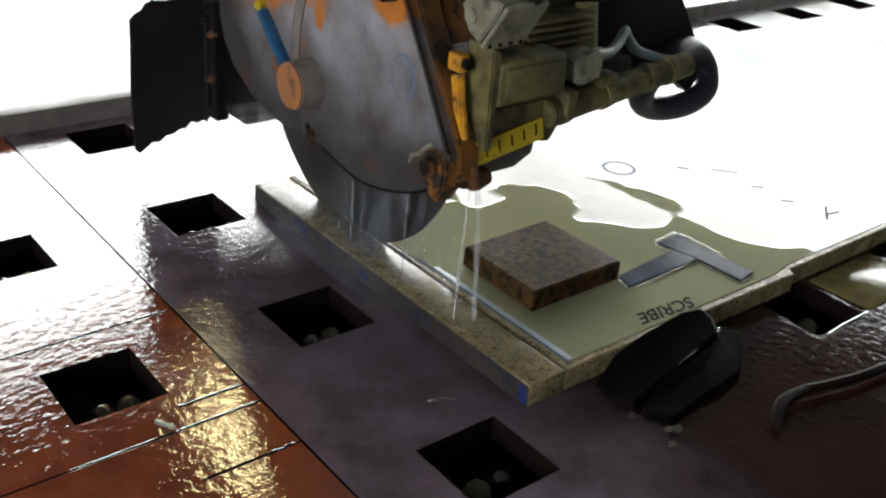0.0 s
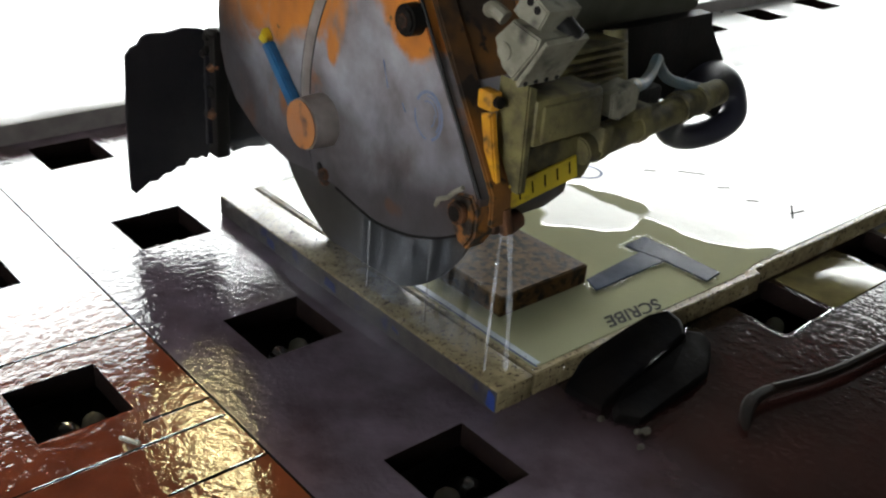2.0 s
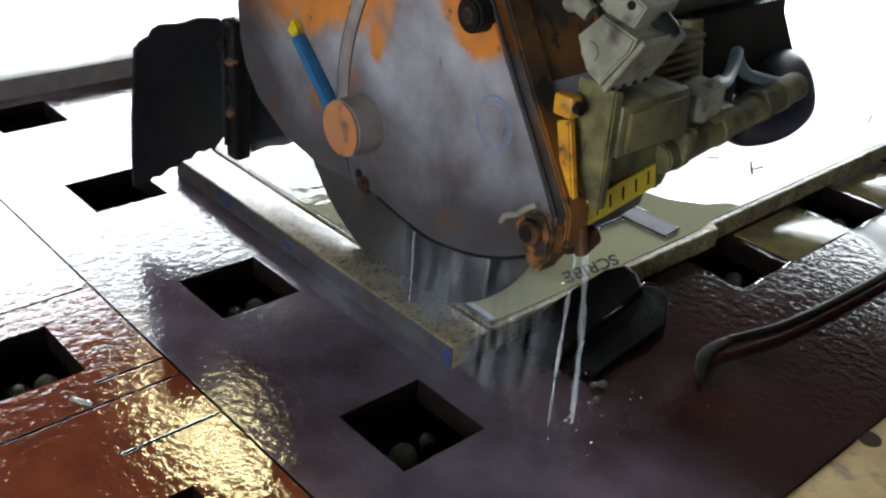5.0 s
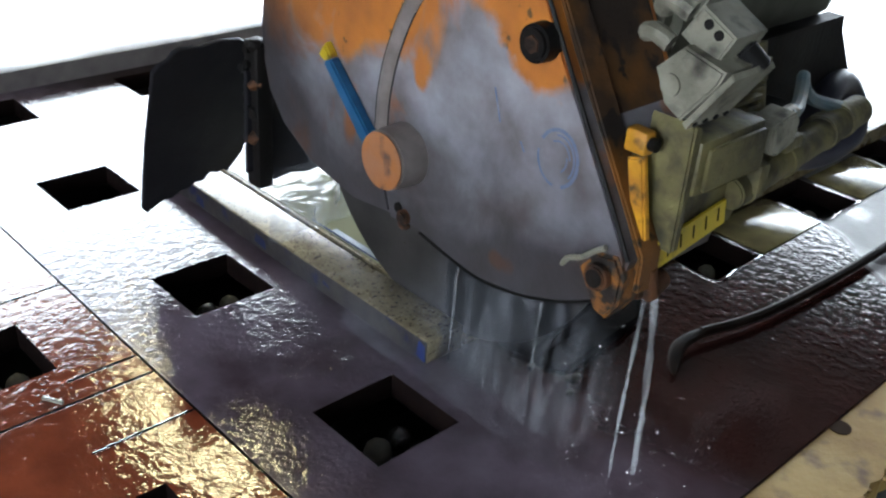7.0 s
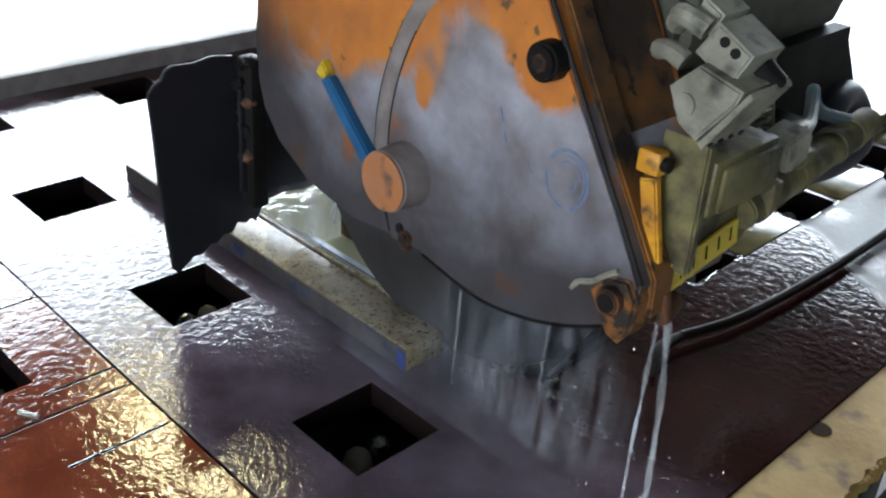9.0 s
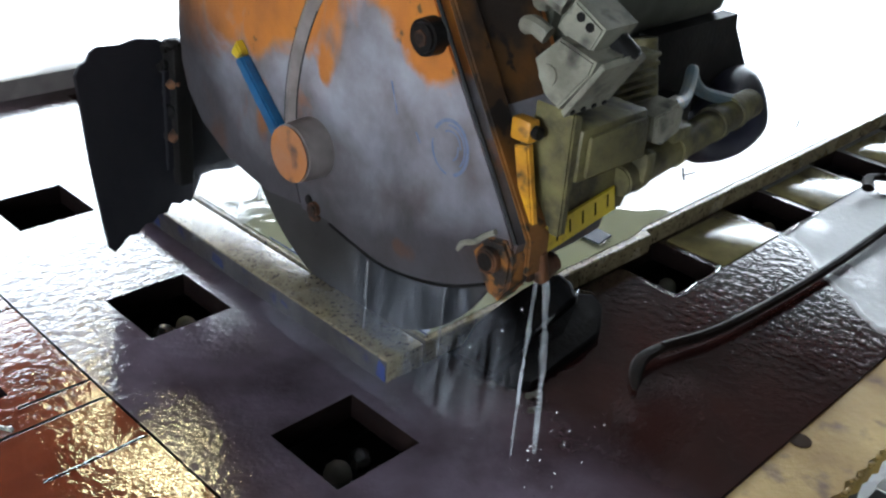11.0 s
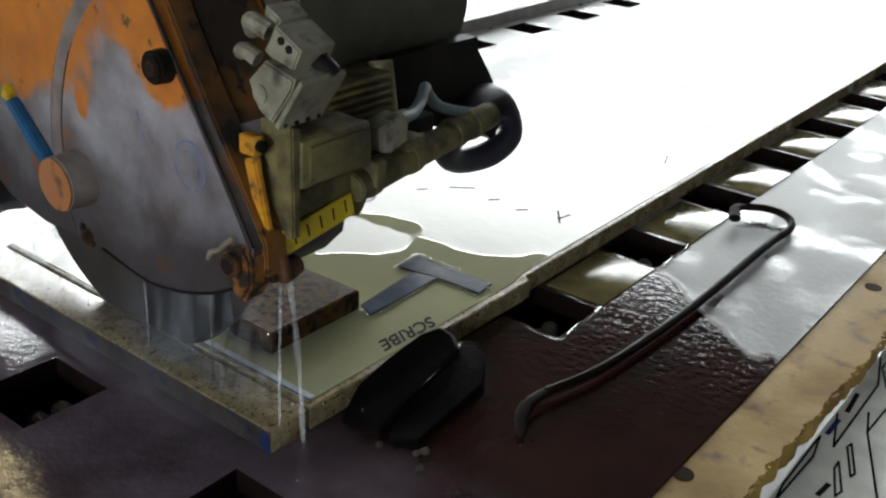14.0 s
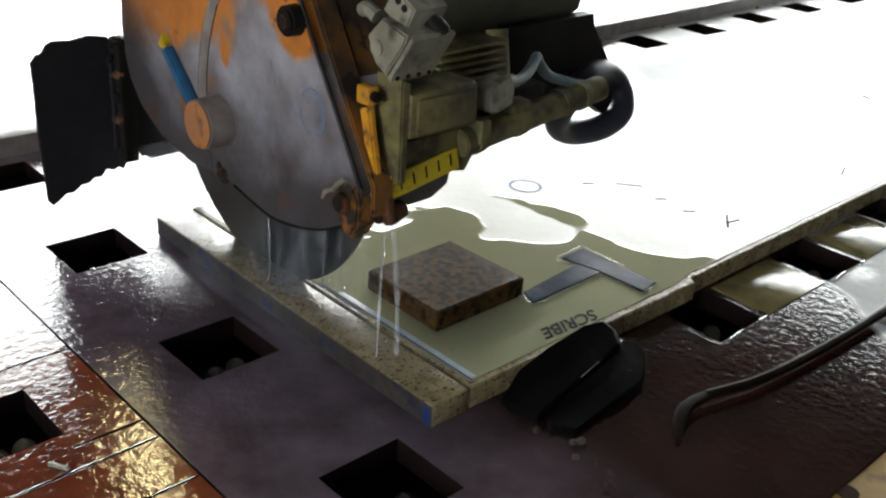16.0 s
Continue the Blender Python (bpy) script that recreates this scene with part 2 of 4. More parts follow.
M_STREAM = mist("falling white water", 0.31, 130, 0.05, (0.85, 0.88, 0.92), 0.3, 0.75)
M_VEIL = mist("thin veil of spray", 0.17, 85, 0.12, (0.82, 0.85, 0.95), 0.36, 0.9, (-0.03, -0.165, 0.07), (0.3, 0.13, 0.12))
M_VEIL_B = mist("thin veil of spray under the blade", 0.10, 110, 0.09, (0.82, 0.85, 0.95), 0.3, 1.0, (-0.03, -0.08, 0.07), (0.3, 0.11, 0.11))
M_REAR = mist("grey thrown spray", 0.38, 45, 0.2, (0.62, 0.64, 0.7), 0.25, 0.7, (0.0, 0.23, 0.06), (0.13, 0.08, 0.12))
M_HAZE = mist("drifting fine mist", 0.06, 14, 0.5, (0.8, 0.82, 0.95), 0.3, 0.8, (-0.10, -0.02, 0.03), (0.3, 0.26, 0.10))
M_PEBBLE = mat("pale stone", (0.5, 0.47, 0.38), (0.35, 0.33, 0.27), 50, 0.3, bump=0.2)
M_STEELCAP = mat("bright steel cap", (0.5, 0.5, 0.5), (0.3, 0.3, 0.28), 40, 0.2, metal=0.8)
M_STAIN = mat("faded blue stain", (0.09, 0.14, 0.27), (0.2, 0.22, 0.3), 90, 0.6)
M_DABS = mat("faded blue paint", (0.016, 0.03, 0.11), (0.03, 0.035, 0.07), 60, 0.6, spec=0.1)
M_CAPGREY = mat("slurry-grey cylinder", (0.27, 0.235, 0.22), (0.15, 0.125, 0.115), 30, 0.5, bump=0.25)
M_WORN = mat("worn orange face", (0.36, 0.17, 0.09), (0.42, 0.15, 0.03), 28, 0.55, bump=0.4, spots=(0.12, 0.07, 0.05), spot_scale=40, spot_cut=0.56, spot_soft=0.15)
M_PALEBLUE = mat("pale bluish mark", (0.4, 0.46, 0.55), (0.3, 0.33, 0.36), 70, 0.25, 0.4)
M_CHIP = mat("dull stone", (0.09, 0.08, 0.06), (0.04, 0.036, 0.03), 60, 0.7, spec=0.1)


def guard_paint():
    """Orange enamel coated by grey stone slurry, the coat thinner towards the top and in chips."""
    m = mat("slurry-coated orange guard", (0.56, 0.2, 0.025), (0.38, 0.13, 0.03), 22, 0.45, 0.6, bump=0.25, bump_scale=120,
            spots=(0.13, 0.07, 0.03), spot_scale=50, spot_cut=0.66)
    nt = m.node_tree
    n, l = nt.nodes, nt.links
    b = n["Principled BSDF"]
    old = b.inputs["Base Color"].links[0].from_socket
    tc = n.new("ShaderNodeTexCoord")
    sep = n.new("ShaderNodeSeparateXYZ")
    l.new(tc.outputs["Object"], sep.inputs[0])
    k = n.new("ShaderNodeTexNoise")
    k.inputs["Scale"].default_value, k.inputs["Detail"].default_value, k.inputs["Distortion"].default_value = 10.0, 12, 0.5
    k.inputs["Roughness"].default_value = 0.58
    l.new(tc.outputs["Object"], k.inputs["Vector"])
    h = n.new("ShaderNodeMapRange")              # slurry is heavier low on the guard
    h.inputs["From Min"].default_value, h.inputs["From Max"].default_value = 0.30, 0.45
    h.inputs["To Min"].default_value, h.inputs["To Max"].default_value = 0.18, -0.14
    l.new(sep.outputs[2], h.inputs["Value"])
    y = n.new("ShaderNodeMapRange")              # and heavier on the front cover than on the rear one
    y.inputs["From Min"].default_value, y.inputs["From Max"].default_value = -0.1, 0.2
    y.inputs["To Min"].default_value, y.inputs["To Max"].default_value = 0.07, -0.1
    l.new(sep.outputs[1], y.inputs["Value"])
    add = n.new("ShaderNodeMath")
    l.new(k.outputs[0], add.inputs[0])
    l.new(h.outputs[0], add.inputs[1])
    add2 = n.new("ShaderNodeMath")
    l.new(add.outputs[0], add2.inputs[0])
    l.new(y.outputs[0], add2.inputs[1])

    def patch(src, yz, size, amount):
        """A hand-sized area where the coat has been wiped off (amount below 0) or has dried on."""
        sub, div, ln, mr, ad = [n.new("ShaderNode" + w) for w in ("VectorMath", "VectorMath", "VectorMath", "MapRange", "Math")]
        sub.operation, div.operation, ln.operation = "SUBTRACT", "DIVIDE", "LENGTH"
        sub.inputs[1].default_value, div.inputs[1].default_value = (-0.07, yz[0] - 0.205, yz[1]), (1.0, size[0], size[1])
        l.new(tc.outputs["Object"], sub.inputs[0])
        l.new(sub.outputs[0], div.inputs[0])
        l.new(div.outputs[0], ln.inputs[0])
        l.new(ln.outputs["Value"], mr.inputs["Value"])
        mr.inputs["From Min"].default_value, mr.inputs["From Max"].default_value = 0.3, 1.0
        mr.inputs["To Min"].default_value, mr.inputs["To Max"].default_value = amount, 0.0
        l.new(src, ad.inputs[0])
        l.new(mr.outputs[0], ad.inputs[1])
        return ad.outputs[0]
    coat = patch(add2.outputs[0], (0.045, 0.41), (0.085, 0.05), -0.22)
    coat = patch(coat, (0.09, 0.37), (0.05, 0.09), 0.16)
    coat = patch(coat, (0.30, 0.36), (0.11, 0.09), -0.16)
    coat = patch(coat, (0.295, 0.25), (0.018, 0.05), -0.25)
    coat = patch(coat, (0.185, 0.33), (0.018, 0.04), -0.22)
    coat = patch(coat, (0.065, 0.185), (0.024, 0.016), -0.3)
    f = n.new("ShaderNodeMapRange")
    f.inputs["From Min"].default_value, f.inputs["From Max"].default_value = 0.46, 0.59
    l.new(coat, f.inputs["Value"])
    k2 = n.new("ShaderNodeTexNoise")
    k2.inputs["Scale"].default_value, k2.inputs["Detail"].default_value = 16.0, 7
    l.new(tc.outputs["Object"], k2.inputs["Vector"])
    k2r = n.new("ShaderNodeMapRange")
    k2r.inputs["From Min"].default_value, k2r.inputs["From Max"].default_value = 0.35, 0.68
    l.new(k2.outputs[0], k2r.inputs["Value"])
    g = n.new("ShaderNodeMix")
    g.data_type = "RGBA"
    g.inputs[6].default_value, g.inputs[7].default_value = (0.34, 0.335, 0.38, 1), (0.13, 0.105, 0.1, 1)
    l.new(k2r.outputs[0], g.inputs[0])
    wet = n.new("ShaderNodeMath")                # dark band along the foot of the covers, its upper rim uneven
    l.new(sep.outputs[2], wet.inputs[0])
    wn = n.new("ShaderNodeMath")
    wn.operation = "MULTIPLY"
    wn.inputs[1].default_value = 0.16
    l.new(k.outputs[0], wn.inputs[0])
    l.new(wn.outputs[0], wet.inputs[1])
    wr = n.new("ShaderNodeMapRange")
    wr.inputs["From Min"].default_value, wr.inputs["From Max"].default_value = 0.28, 0.42
    wr.inputs["To Min"].default_value, wr.inputs["To Max"].default_value = 0.9, 0.0
    back = n.new("ShaderNodeMapRange")           # the dark tone reaches higher towards the rear end of the guard
    back.inputs["From Min"].default_value, back.inputs["From Max"].default_value = 0.13, 0.26
    back.inputs["To Min"].default_value, back.inputs["To Max"].default_value = 0.0, -0.13
    l.new(sep.outputs[1], back.inputs["Value"])
    foot_back = n.new("ShaderNodeMath")
    l.new(wet.outputs[0], foot_back.inputs[0])
    l.new(back.outputs[0], foot_back.inputs[1])
    l.new(foot_back.outputs[0], wr.inputs["Value"])
    x = n.new("ShaderNodeMix")
    x.data_type = "RGBA"
    l.new(f.outputs[0], x.inputs[0])
    l.new(old, x.inputs[6])
    l.new(g.outputs[2], x.inputs[7])
    x2 = n.new("ShaderNodeMix")
    x2.data_type = "RGBA"
    l.new(wr.outputs[0], x2.inputs[0])
    l.new(x.outputs[2], x2.inputs[6])
    x2.inputs[7].default_value = (0.024, 0.021, 0.023, 1)
    x = x2
    l.new(x.outputs[2], b.inputs["Base Color"])
    return m


def slab_back():
    """Resin-coated back of the slab: a film of standing water near the saw, drying to a dull pale surface farther off."""
    m = bpy.data.materials.new("pale wet slab back")
    m.use_nodes = True
    nt = m.node_tree
    n, l = nt.nodes, nt.links
    b = n["Principled BSDF"]
    tc = n.new("ShaderNodeTexCoord")
    sep = n.new("ShaderNodeSeparateXYZ")
    l.new(tc.outputs["Object"], sep.inputs[0])

    def nz(s, d=3.0):
        k = n.new("ShaderNodeTexNoise")
        k.inputs["Scale"].default_value, k.inputs["Detail"].default_value = s, d
        l.new(tc.outputs["Object"], k.inputs["Vector"])
        return k.outputs[0]

    def math_node(op, a, c):
        k = n.new("ShaderNodeMath")
        k.operation = op
        for s, v in zip(k.inputs, (a, c)):
            if isinstance(v, float):
                s.default_value = v
            else:
                l.new(v, s)
        return k.outputs[0]
    # water reaches farther along the front edge
    reach = math_node("ADD", sep.outputs[0], math_node("MULTIPLY", sep.outputs[1], 0.55))
    reach = math_node("ADD", reach, math_node("MULTIPLY", nz(6.0, 1.5), 0.75))
    dry = n.new("ShaderNodeMapRange")
    dry.inputs["From Min"].default_value, dry.inputs["From Max"].default_value = 0.865, 0.875
    l.new(reach, dry.inputs["Value"])
    tone = n.new("ShaderNodeMix")
    tone.data_type = "RGBA"
    tone.inputs[6].default_value, tone.inputs[7].default_value = (0.33, 0.33, 0.21, 1), (0.62, 0.62, 0.57, 1)
    l.new(dry.outputs[0], tone.inputs[0])
    t2 = n.new("ShaderNodeMix")
    t2.data_type, t2.blend_type = "RGBA", "MULTIPLY"
    t2.inputs[0].default_value = 0.35
    l.new(tone.outputs[2], t2.inputs[6])
    l.new(nz(5.0, 6.0), t2.inputs[7])
    l.new(t2.outputs[2], b.inputs["Base Color"])
    rg = n.new("ShaderNodeMapRange")
    rg.inputs["To Min"].default_value, rg.inputs["To Max"].default_value = 0.02, 0.28
    l.new(dry.outputs[0], rg.inputs["Value"])
    l.new(rg.outputs[0], b.inputs["Roughness"])
    bp = n.new("ShaderNodeBump")
    bp.inputs["Strength"].default_value, bp.inputs["Distance"].default_value = 0.45, 0.002
    hh = math_node("ADD", math_node("MULTIPLY", nz(38.0, 2.0), 0.6), math_node("MULTIPLY", dry.outputs[0], -0.5))
    l.new(hh, bp.inputs["Height"])
    l.new(bp.outputs[0], b.inputs["Normal"])
    return m


M_SLAB = slab_back()
M_GUARD = guard_paint()
M_BACKDROP = glow("bright overcast distance", (0.96, 1.0, 0.98), 10.0)
M_LAMP = glow("warm lamp tube", (1.0, 0.82, 0.40), 48.0)


# ---- mesh helpers ----
def box(bm, lo, hi, bevel=0.0, m=None):
    lo, hi = Vector(lo), Vector(hi)
    r = bmesh.ops.create_cube(bm, size=1.0)["verts"]
    for v in r:
        v.co = Vector([lo[i] + (v.co[i] + 0.5) * (hi[i] - lo[i]) for i in range(3)])
        if m:
            v.co = m @ v.co
    if bevel:
        es = list({e for v in r for e in v.link_edges})
        bmesh.ops.bevel(bm, geom=es, offset=bevel, segments=2, affect="EDGES", profile=0.5)
    return bm


def cyl(bm, p, q, r, r2=None, seg=24, bevel=0.0):
    p, q = Vector(p), Vector(q)
    d = q - p
    m = Matrix.Translation((p + q) / 2) @ d.to_track_quat("Z", "Y").to_matrix().to_4x4()
    vs = bmesh.ops.create_cone(bm, cap_ends=True, segments=seg, radius1=r, radius2=r if r2 is None else r2, depth=d.length, matrix=m)["verts"]
    if bevel:
        es = [e for e in {e for v in vs for e in v.link_edges} if any(len(f.verts) > 4 for f in e.link_faces)]
        bmesh.ops.bevel(bm, geom=es, offset=bevel, segments=2, affect="EDGES")
    return bm


def ball(bm, c, r, sub=2, sc=(1, 1, 1)):
    vs = bmesh.ops.create_icosphere(bm, subdivisions=sub, radius=r)["verts"]
    for v in vs:
        v.co = Vector((v.co.x * sc[0], v.co.y * sc[1], v.co.z * sc[2])) + Vector(c)
    return bm


def prism(bm, outline, x0, x1, axis=0, bevel=0.0):
    """A plate: an outline of (u, v) pairs drawn out from x0 to x1 along an axis (0: outline in y, z; 1: in x, z; 2: in x, y)."""
    def co(u, v, w):
        return ((w, u, v), (u, w, v), (u, v, w))[axis]
    a = [bm.verts.new(co(u, v, x0)) for u, v in outline]
    c = [bm.verts.new(co(u, v, x1)) for u, v in outline]
    fs = [bm.faces.new(a), bm.faces.new(c[::-1])]
    k = len(a)
    for i in range(k):
        fs.append(bm.faces.new((a[i], a[(i + 1) % k], c[(i + 1) % k], c[i])))
    bmesh.ops.recalc_face_normals(bm, faces=fs)
    if bevel:
        es = [e for f in fs[:2] for e in f.edges]
        bmesh.ops.bevel(bm, geom=list(set(es)), offset=bevel, segments=2, affect="EDGES")
    return bm


def sweep(bm, pts, r, seg=10, closed=False, flat=1.0, sub=6):
    """A round (or flattened) rod along a smooth line through points."""
    pts = [Vector(p) for p in pts]
    n = len(pts)
    line = []
    for i in range(n if closed else n - 1):
        p0, p1, p2, p3 = (pts[(i + k) % n] if closed else pts[min(max(i + k, 0), n - 1)] for k in (-1, 0, 1, 2))
        for s in range(sub):
            t = s / sub
            line.append(0.5 * (2 * p1 + (p2 - p0) * t + (2 * p0 - 5 * p1 + 4 * p2 - p3) * t * t + (3 * p1 - p0 - 3 * p2 + p3) * t ** 3))
    if not closed:
        line.append(pts[-1])
    rings = []
    m = len(line)
    for i, p in enumerate(line):
        a = line[(i - 1) % m] if closed or i else p
        c = line[(i + 1) % m] if closed or i < m - 1 else p
        d = (c - a).normalized()
        u = d.cross(Vector((0, 0, 1)))
        u = u.normalized() if u.length > 1e-4 else Vector((1, 0, 0))
        w = u.cross(d)
        rr = r(i / (m - 1)) if callable(r) else r
        rings.append([bm.verts.new(p + u * rr * math.cos(2 * math.pi * k / seg) + w * rr * flat * math.sin(2 * math.pi * k / seg)) for k in range(seg)])
    for i in range(m if closed else m - 1):
        A, B = rings[i], rings[(i + 1) % m]
        for k in range(seg):
            bm.faces.new((A[k], A[(k + 1) % seg], B[(k + 1) % seg], B[k]))
    if not closed:
        bm.faces.new(rings[0][::-1])
        bm.faces.new(rings[-1])
    bmesh.ops.recalc_face_normals(bm, faces=bm.faces[:])
    return bm


def finish(name, bm, material, smooth=35.0):
    me = bpy.data.meshes.new(name)
    bm.to_mesh(me)
    bm.free()
    me.materials.append(material)
    for p in me.polygons:
        p.use_smooth = True
    me.set_sharp_from_angle(angle=radians(smooth))
    return new(name, me)


def thing(name, bm, material, label, category, group="", kind="", smooth=35.0):
    return tagged(finish(name, bm, material, smooth), label, category, group, kind)


def empty(name, at, label, category, group="", kind=""):
    ob = new(name)
    ob.empty_display_size = 0.05
    ob.location = at
    return tagged(ob, label, category, group, kind)


def part(name, bm, material, parent, label="", smooth=35.0, offset=(0, 0, 0)):
    """One mesh under a thing; the mesh is drawn in the thing's space, after taking off the offset."""
    if any(offset):
        for v in bm.verts:
            v.co -= Vector(offset)
    ob = finish(name, bm, material, smooth)
    ob.parent = parent
    if label:
        ob["label"] = label
    return ob


def cells(xs, ys, depth, z=0.0, thick=0.03):
    """A board cut on a grid: depth(i, j) gives None for an opening right through, or how deep the cell is sunk."""
    bm = bmesh.new()
    V = {}

    def v(x, y, h):
        key = (round(x, 5), round(y, 5), round(h, 5))
        if key not in V:
            V[key] = bm.verts.new(key)
        return V[key]

    def face(*p):
        try:
            bm.faces.new([v(*q) for q in p])
        except ValueError:
            pass
    nx, ny = len(xs) - 1, len(ys) - 1
    D = [[depth(i, j) for j in range(ny)] for i in range(nx)]

    def top(i, j):
        if not (0 <= i < nx and 0 <= j < ny) or D[i][j] is None:
            return z - thick
        return z - D[i][j]
    for i in range(nx):
        for j in range(ny):
            x0, x1, y0, y1 = xs[i], xs[i + 1], ys[j], ys[j + 1]
            h = top(i, j)
            if D[i][j] is not None:
                face((x0, y0, h), (x1, y0, h), (x1, y1, h), (x0, y1, h))
                b = z - thick
                face((x0, y1, b), (x1, y1, b), (x1, y0, b), (x0, y0, b))
            for (di, dj, a, c) in ((1, 0, (x1, y0), (x1, y1)), (-1, 0, (x0, y1), (x0, y0)), (0, 1, (x1, y1), (x0, y1)), (0, -1, (x0, y0), (x1, y0))):
                o = top(i + di, j + dj)
                if h > o + 1e-6:
                    face((*a, o), (*c, o), (*c, h), (*a, h))
    bmesh.ops.recalc_face_normals(bm, faces=bm.faces[:])
    return bm


# ---- workshop round the table ----
TN = Matrix.Rotation(-AZ, 4, "Z")        # local +y looks out of the doorway


def room():
    FL, HI, D, E, TOP = -0.86, 4.0, 4.6, 7.0, 3.35
    bm = box(bmesh.new(), (-14, -5.2, FL - 0.2), (15, 13, FL), m=TN)
    thing("floor", bm, M_FLOOR, "pale wet concrete workshop floor", "floor", kind="structure")
    bm = box(bmesh.new(), (-5.4, -5.2, HI), (E + 0.3, D + 0.3, HI + 0.2), m=TN)
    thing("ceiling", bm, M_CEIL, "dull dark workshop ceiling", "ceiling", kind="structure")
    thing("wall_south", box(bmesh.new(), (-5.2, -5.2, FL), (E, -5, HI), m=TN), M_WALL, "plain grey workshop wall", "wall", kind="structure")
    bm = bmesh.new()                      # wall beside and over the wide doorway
    box(bm, (-5.2, D, FL), (1.0, D + 0.25, HI), m=TN)
    box(bm, (1.0, D, TOP), (E, D + 0.25, HI), m=TN)
    thing("wall_north", bm, M_WALL, "grey workshop wall beside a wide open doorway", "wall", kind="structure")
    bm = bmesh.new()                      # wall beside and over the second opening
    box(bm, (E, -5.2, FL), (E + 0.25, -1.2, HI), m=TN)
    box(bm, (E, -1.2, 2.9), (E + 0.25, D - 0.05, HI), m=TN)
    box(bm, (E, D - 0.05, FL), (E + 0.25, D + 0.25, HI), m=TN)
    thing("wall_east", bm, M_WALL, "grey workshop wall with a wide opening", "wall", kind="structure")
    bm = bmesh.new()                      # unseen wall, its window band added to light the guard from the left
    box(bm, (-5.4, -5.2, FL), (-5.2, D + 0.25, 0.2), m=TN)
    box(bm, (-5.4, -5.2, 2.4), (-5.2, D + 0.25, HI), m=TN)
    box(bm, (-5.4, -5.2, 0.2), (-5.2, -3.2, 2.4), m=TN)
    box(bm, (-5.4, 1.0, 0.2), (-5.2, D + 0.25, 2.4), m=TN)
    thing("wall_west", bm, M_WALL, "unseen grey workshop wall with a window added for side light", "wall", kind="structure")
    for lo, hi in (((-14, 13), (15, 13)), ((15, 13), (15, -5.2)), ((-14, -5.2), (-14, 13))):
        bm = bmesh.new()
        bm.faces.new([bm.verts.new(TN @ Vector(p)) for p in ((*lo, FL), (*hi, FL), (*hi, 16), (*lo, 16))])
        thing("backdrop", bm, M_BACKDROP, "white glare of bright daylight outside", "backdrop", kind="structure")
    lamp = empty("ceiling_light", (1.35, 2.55, 2.55), "warm fluorescent light hanging under the ceiling", "lamp")
    part("housing", box(bmesh.new(), (-0.12, -0.6, 0.03), (0.12, 0.6, 0.08), 0.01), M_ALU, lamp)
    for x in (-0.06, 0.06):
        part("tube", cyl(bmesh.new(), (x, -0.57, 0.005), (x, 0.57, 0.005), 0.022), M_LAMP, lamp, "glowing warm tube")
    part("hanger", cyl(bmesh.new(), (0, 0, 0.07), (0, 0, 1.75), 0.006, seg=8), M_DARK, lamp)


room()

# ---- the saw table ----
PX, PY, HX, HY = 0.2892, 0.3308, 0.108, 0.1057
SEAM = -0.0895
FRONT, BACK = -0.567, 0.80


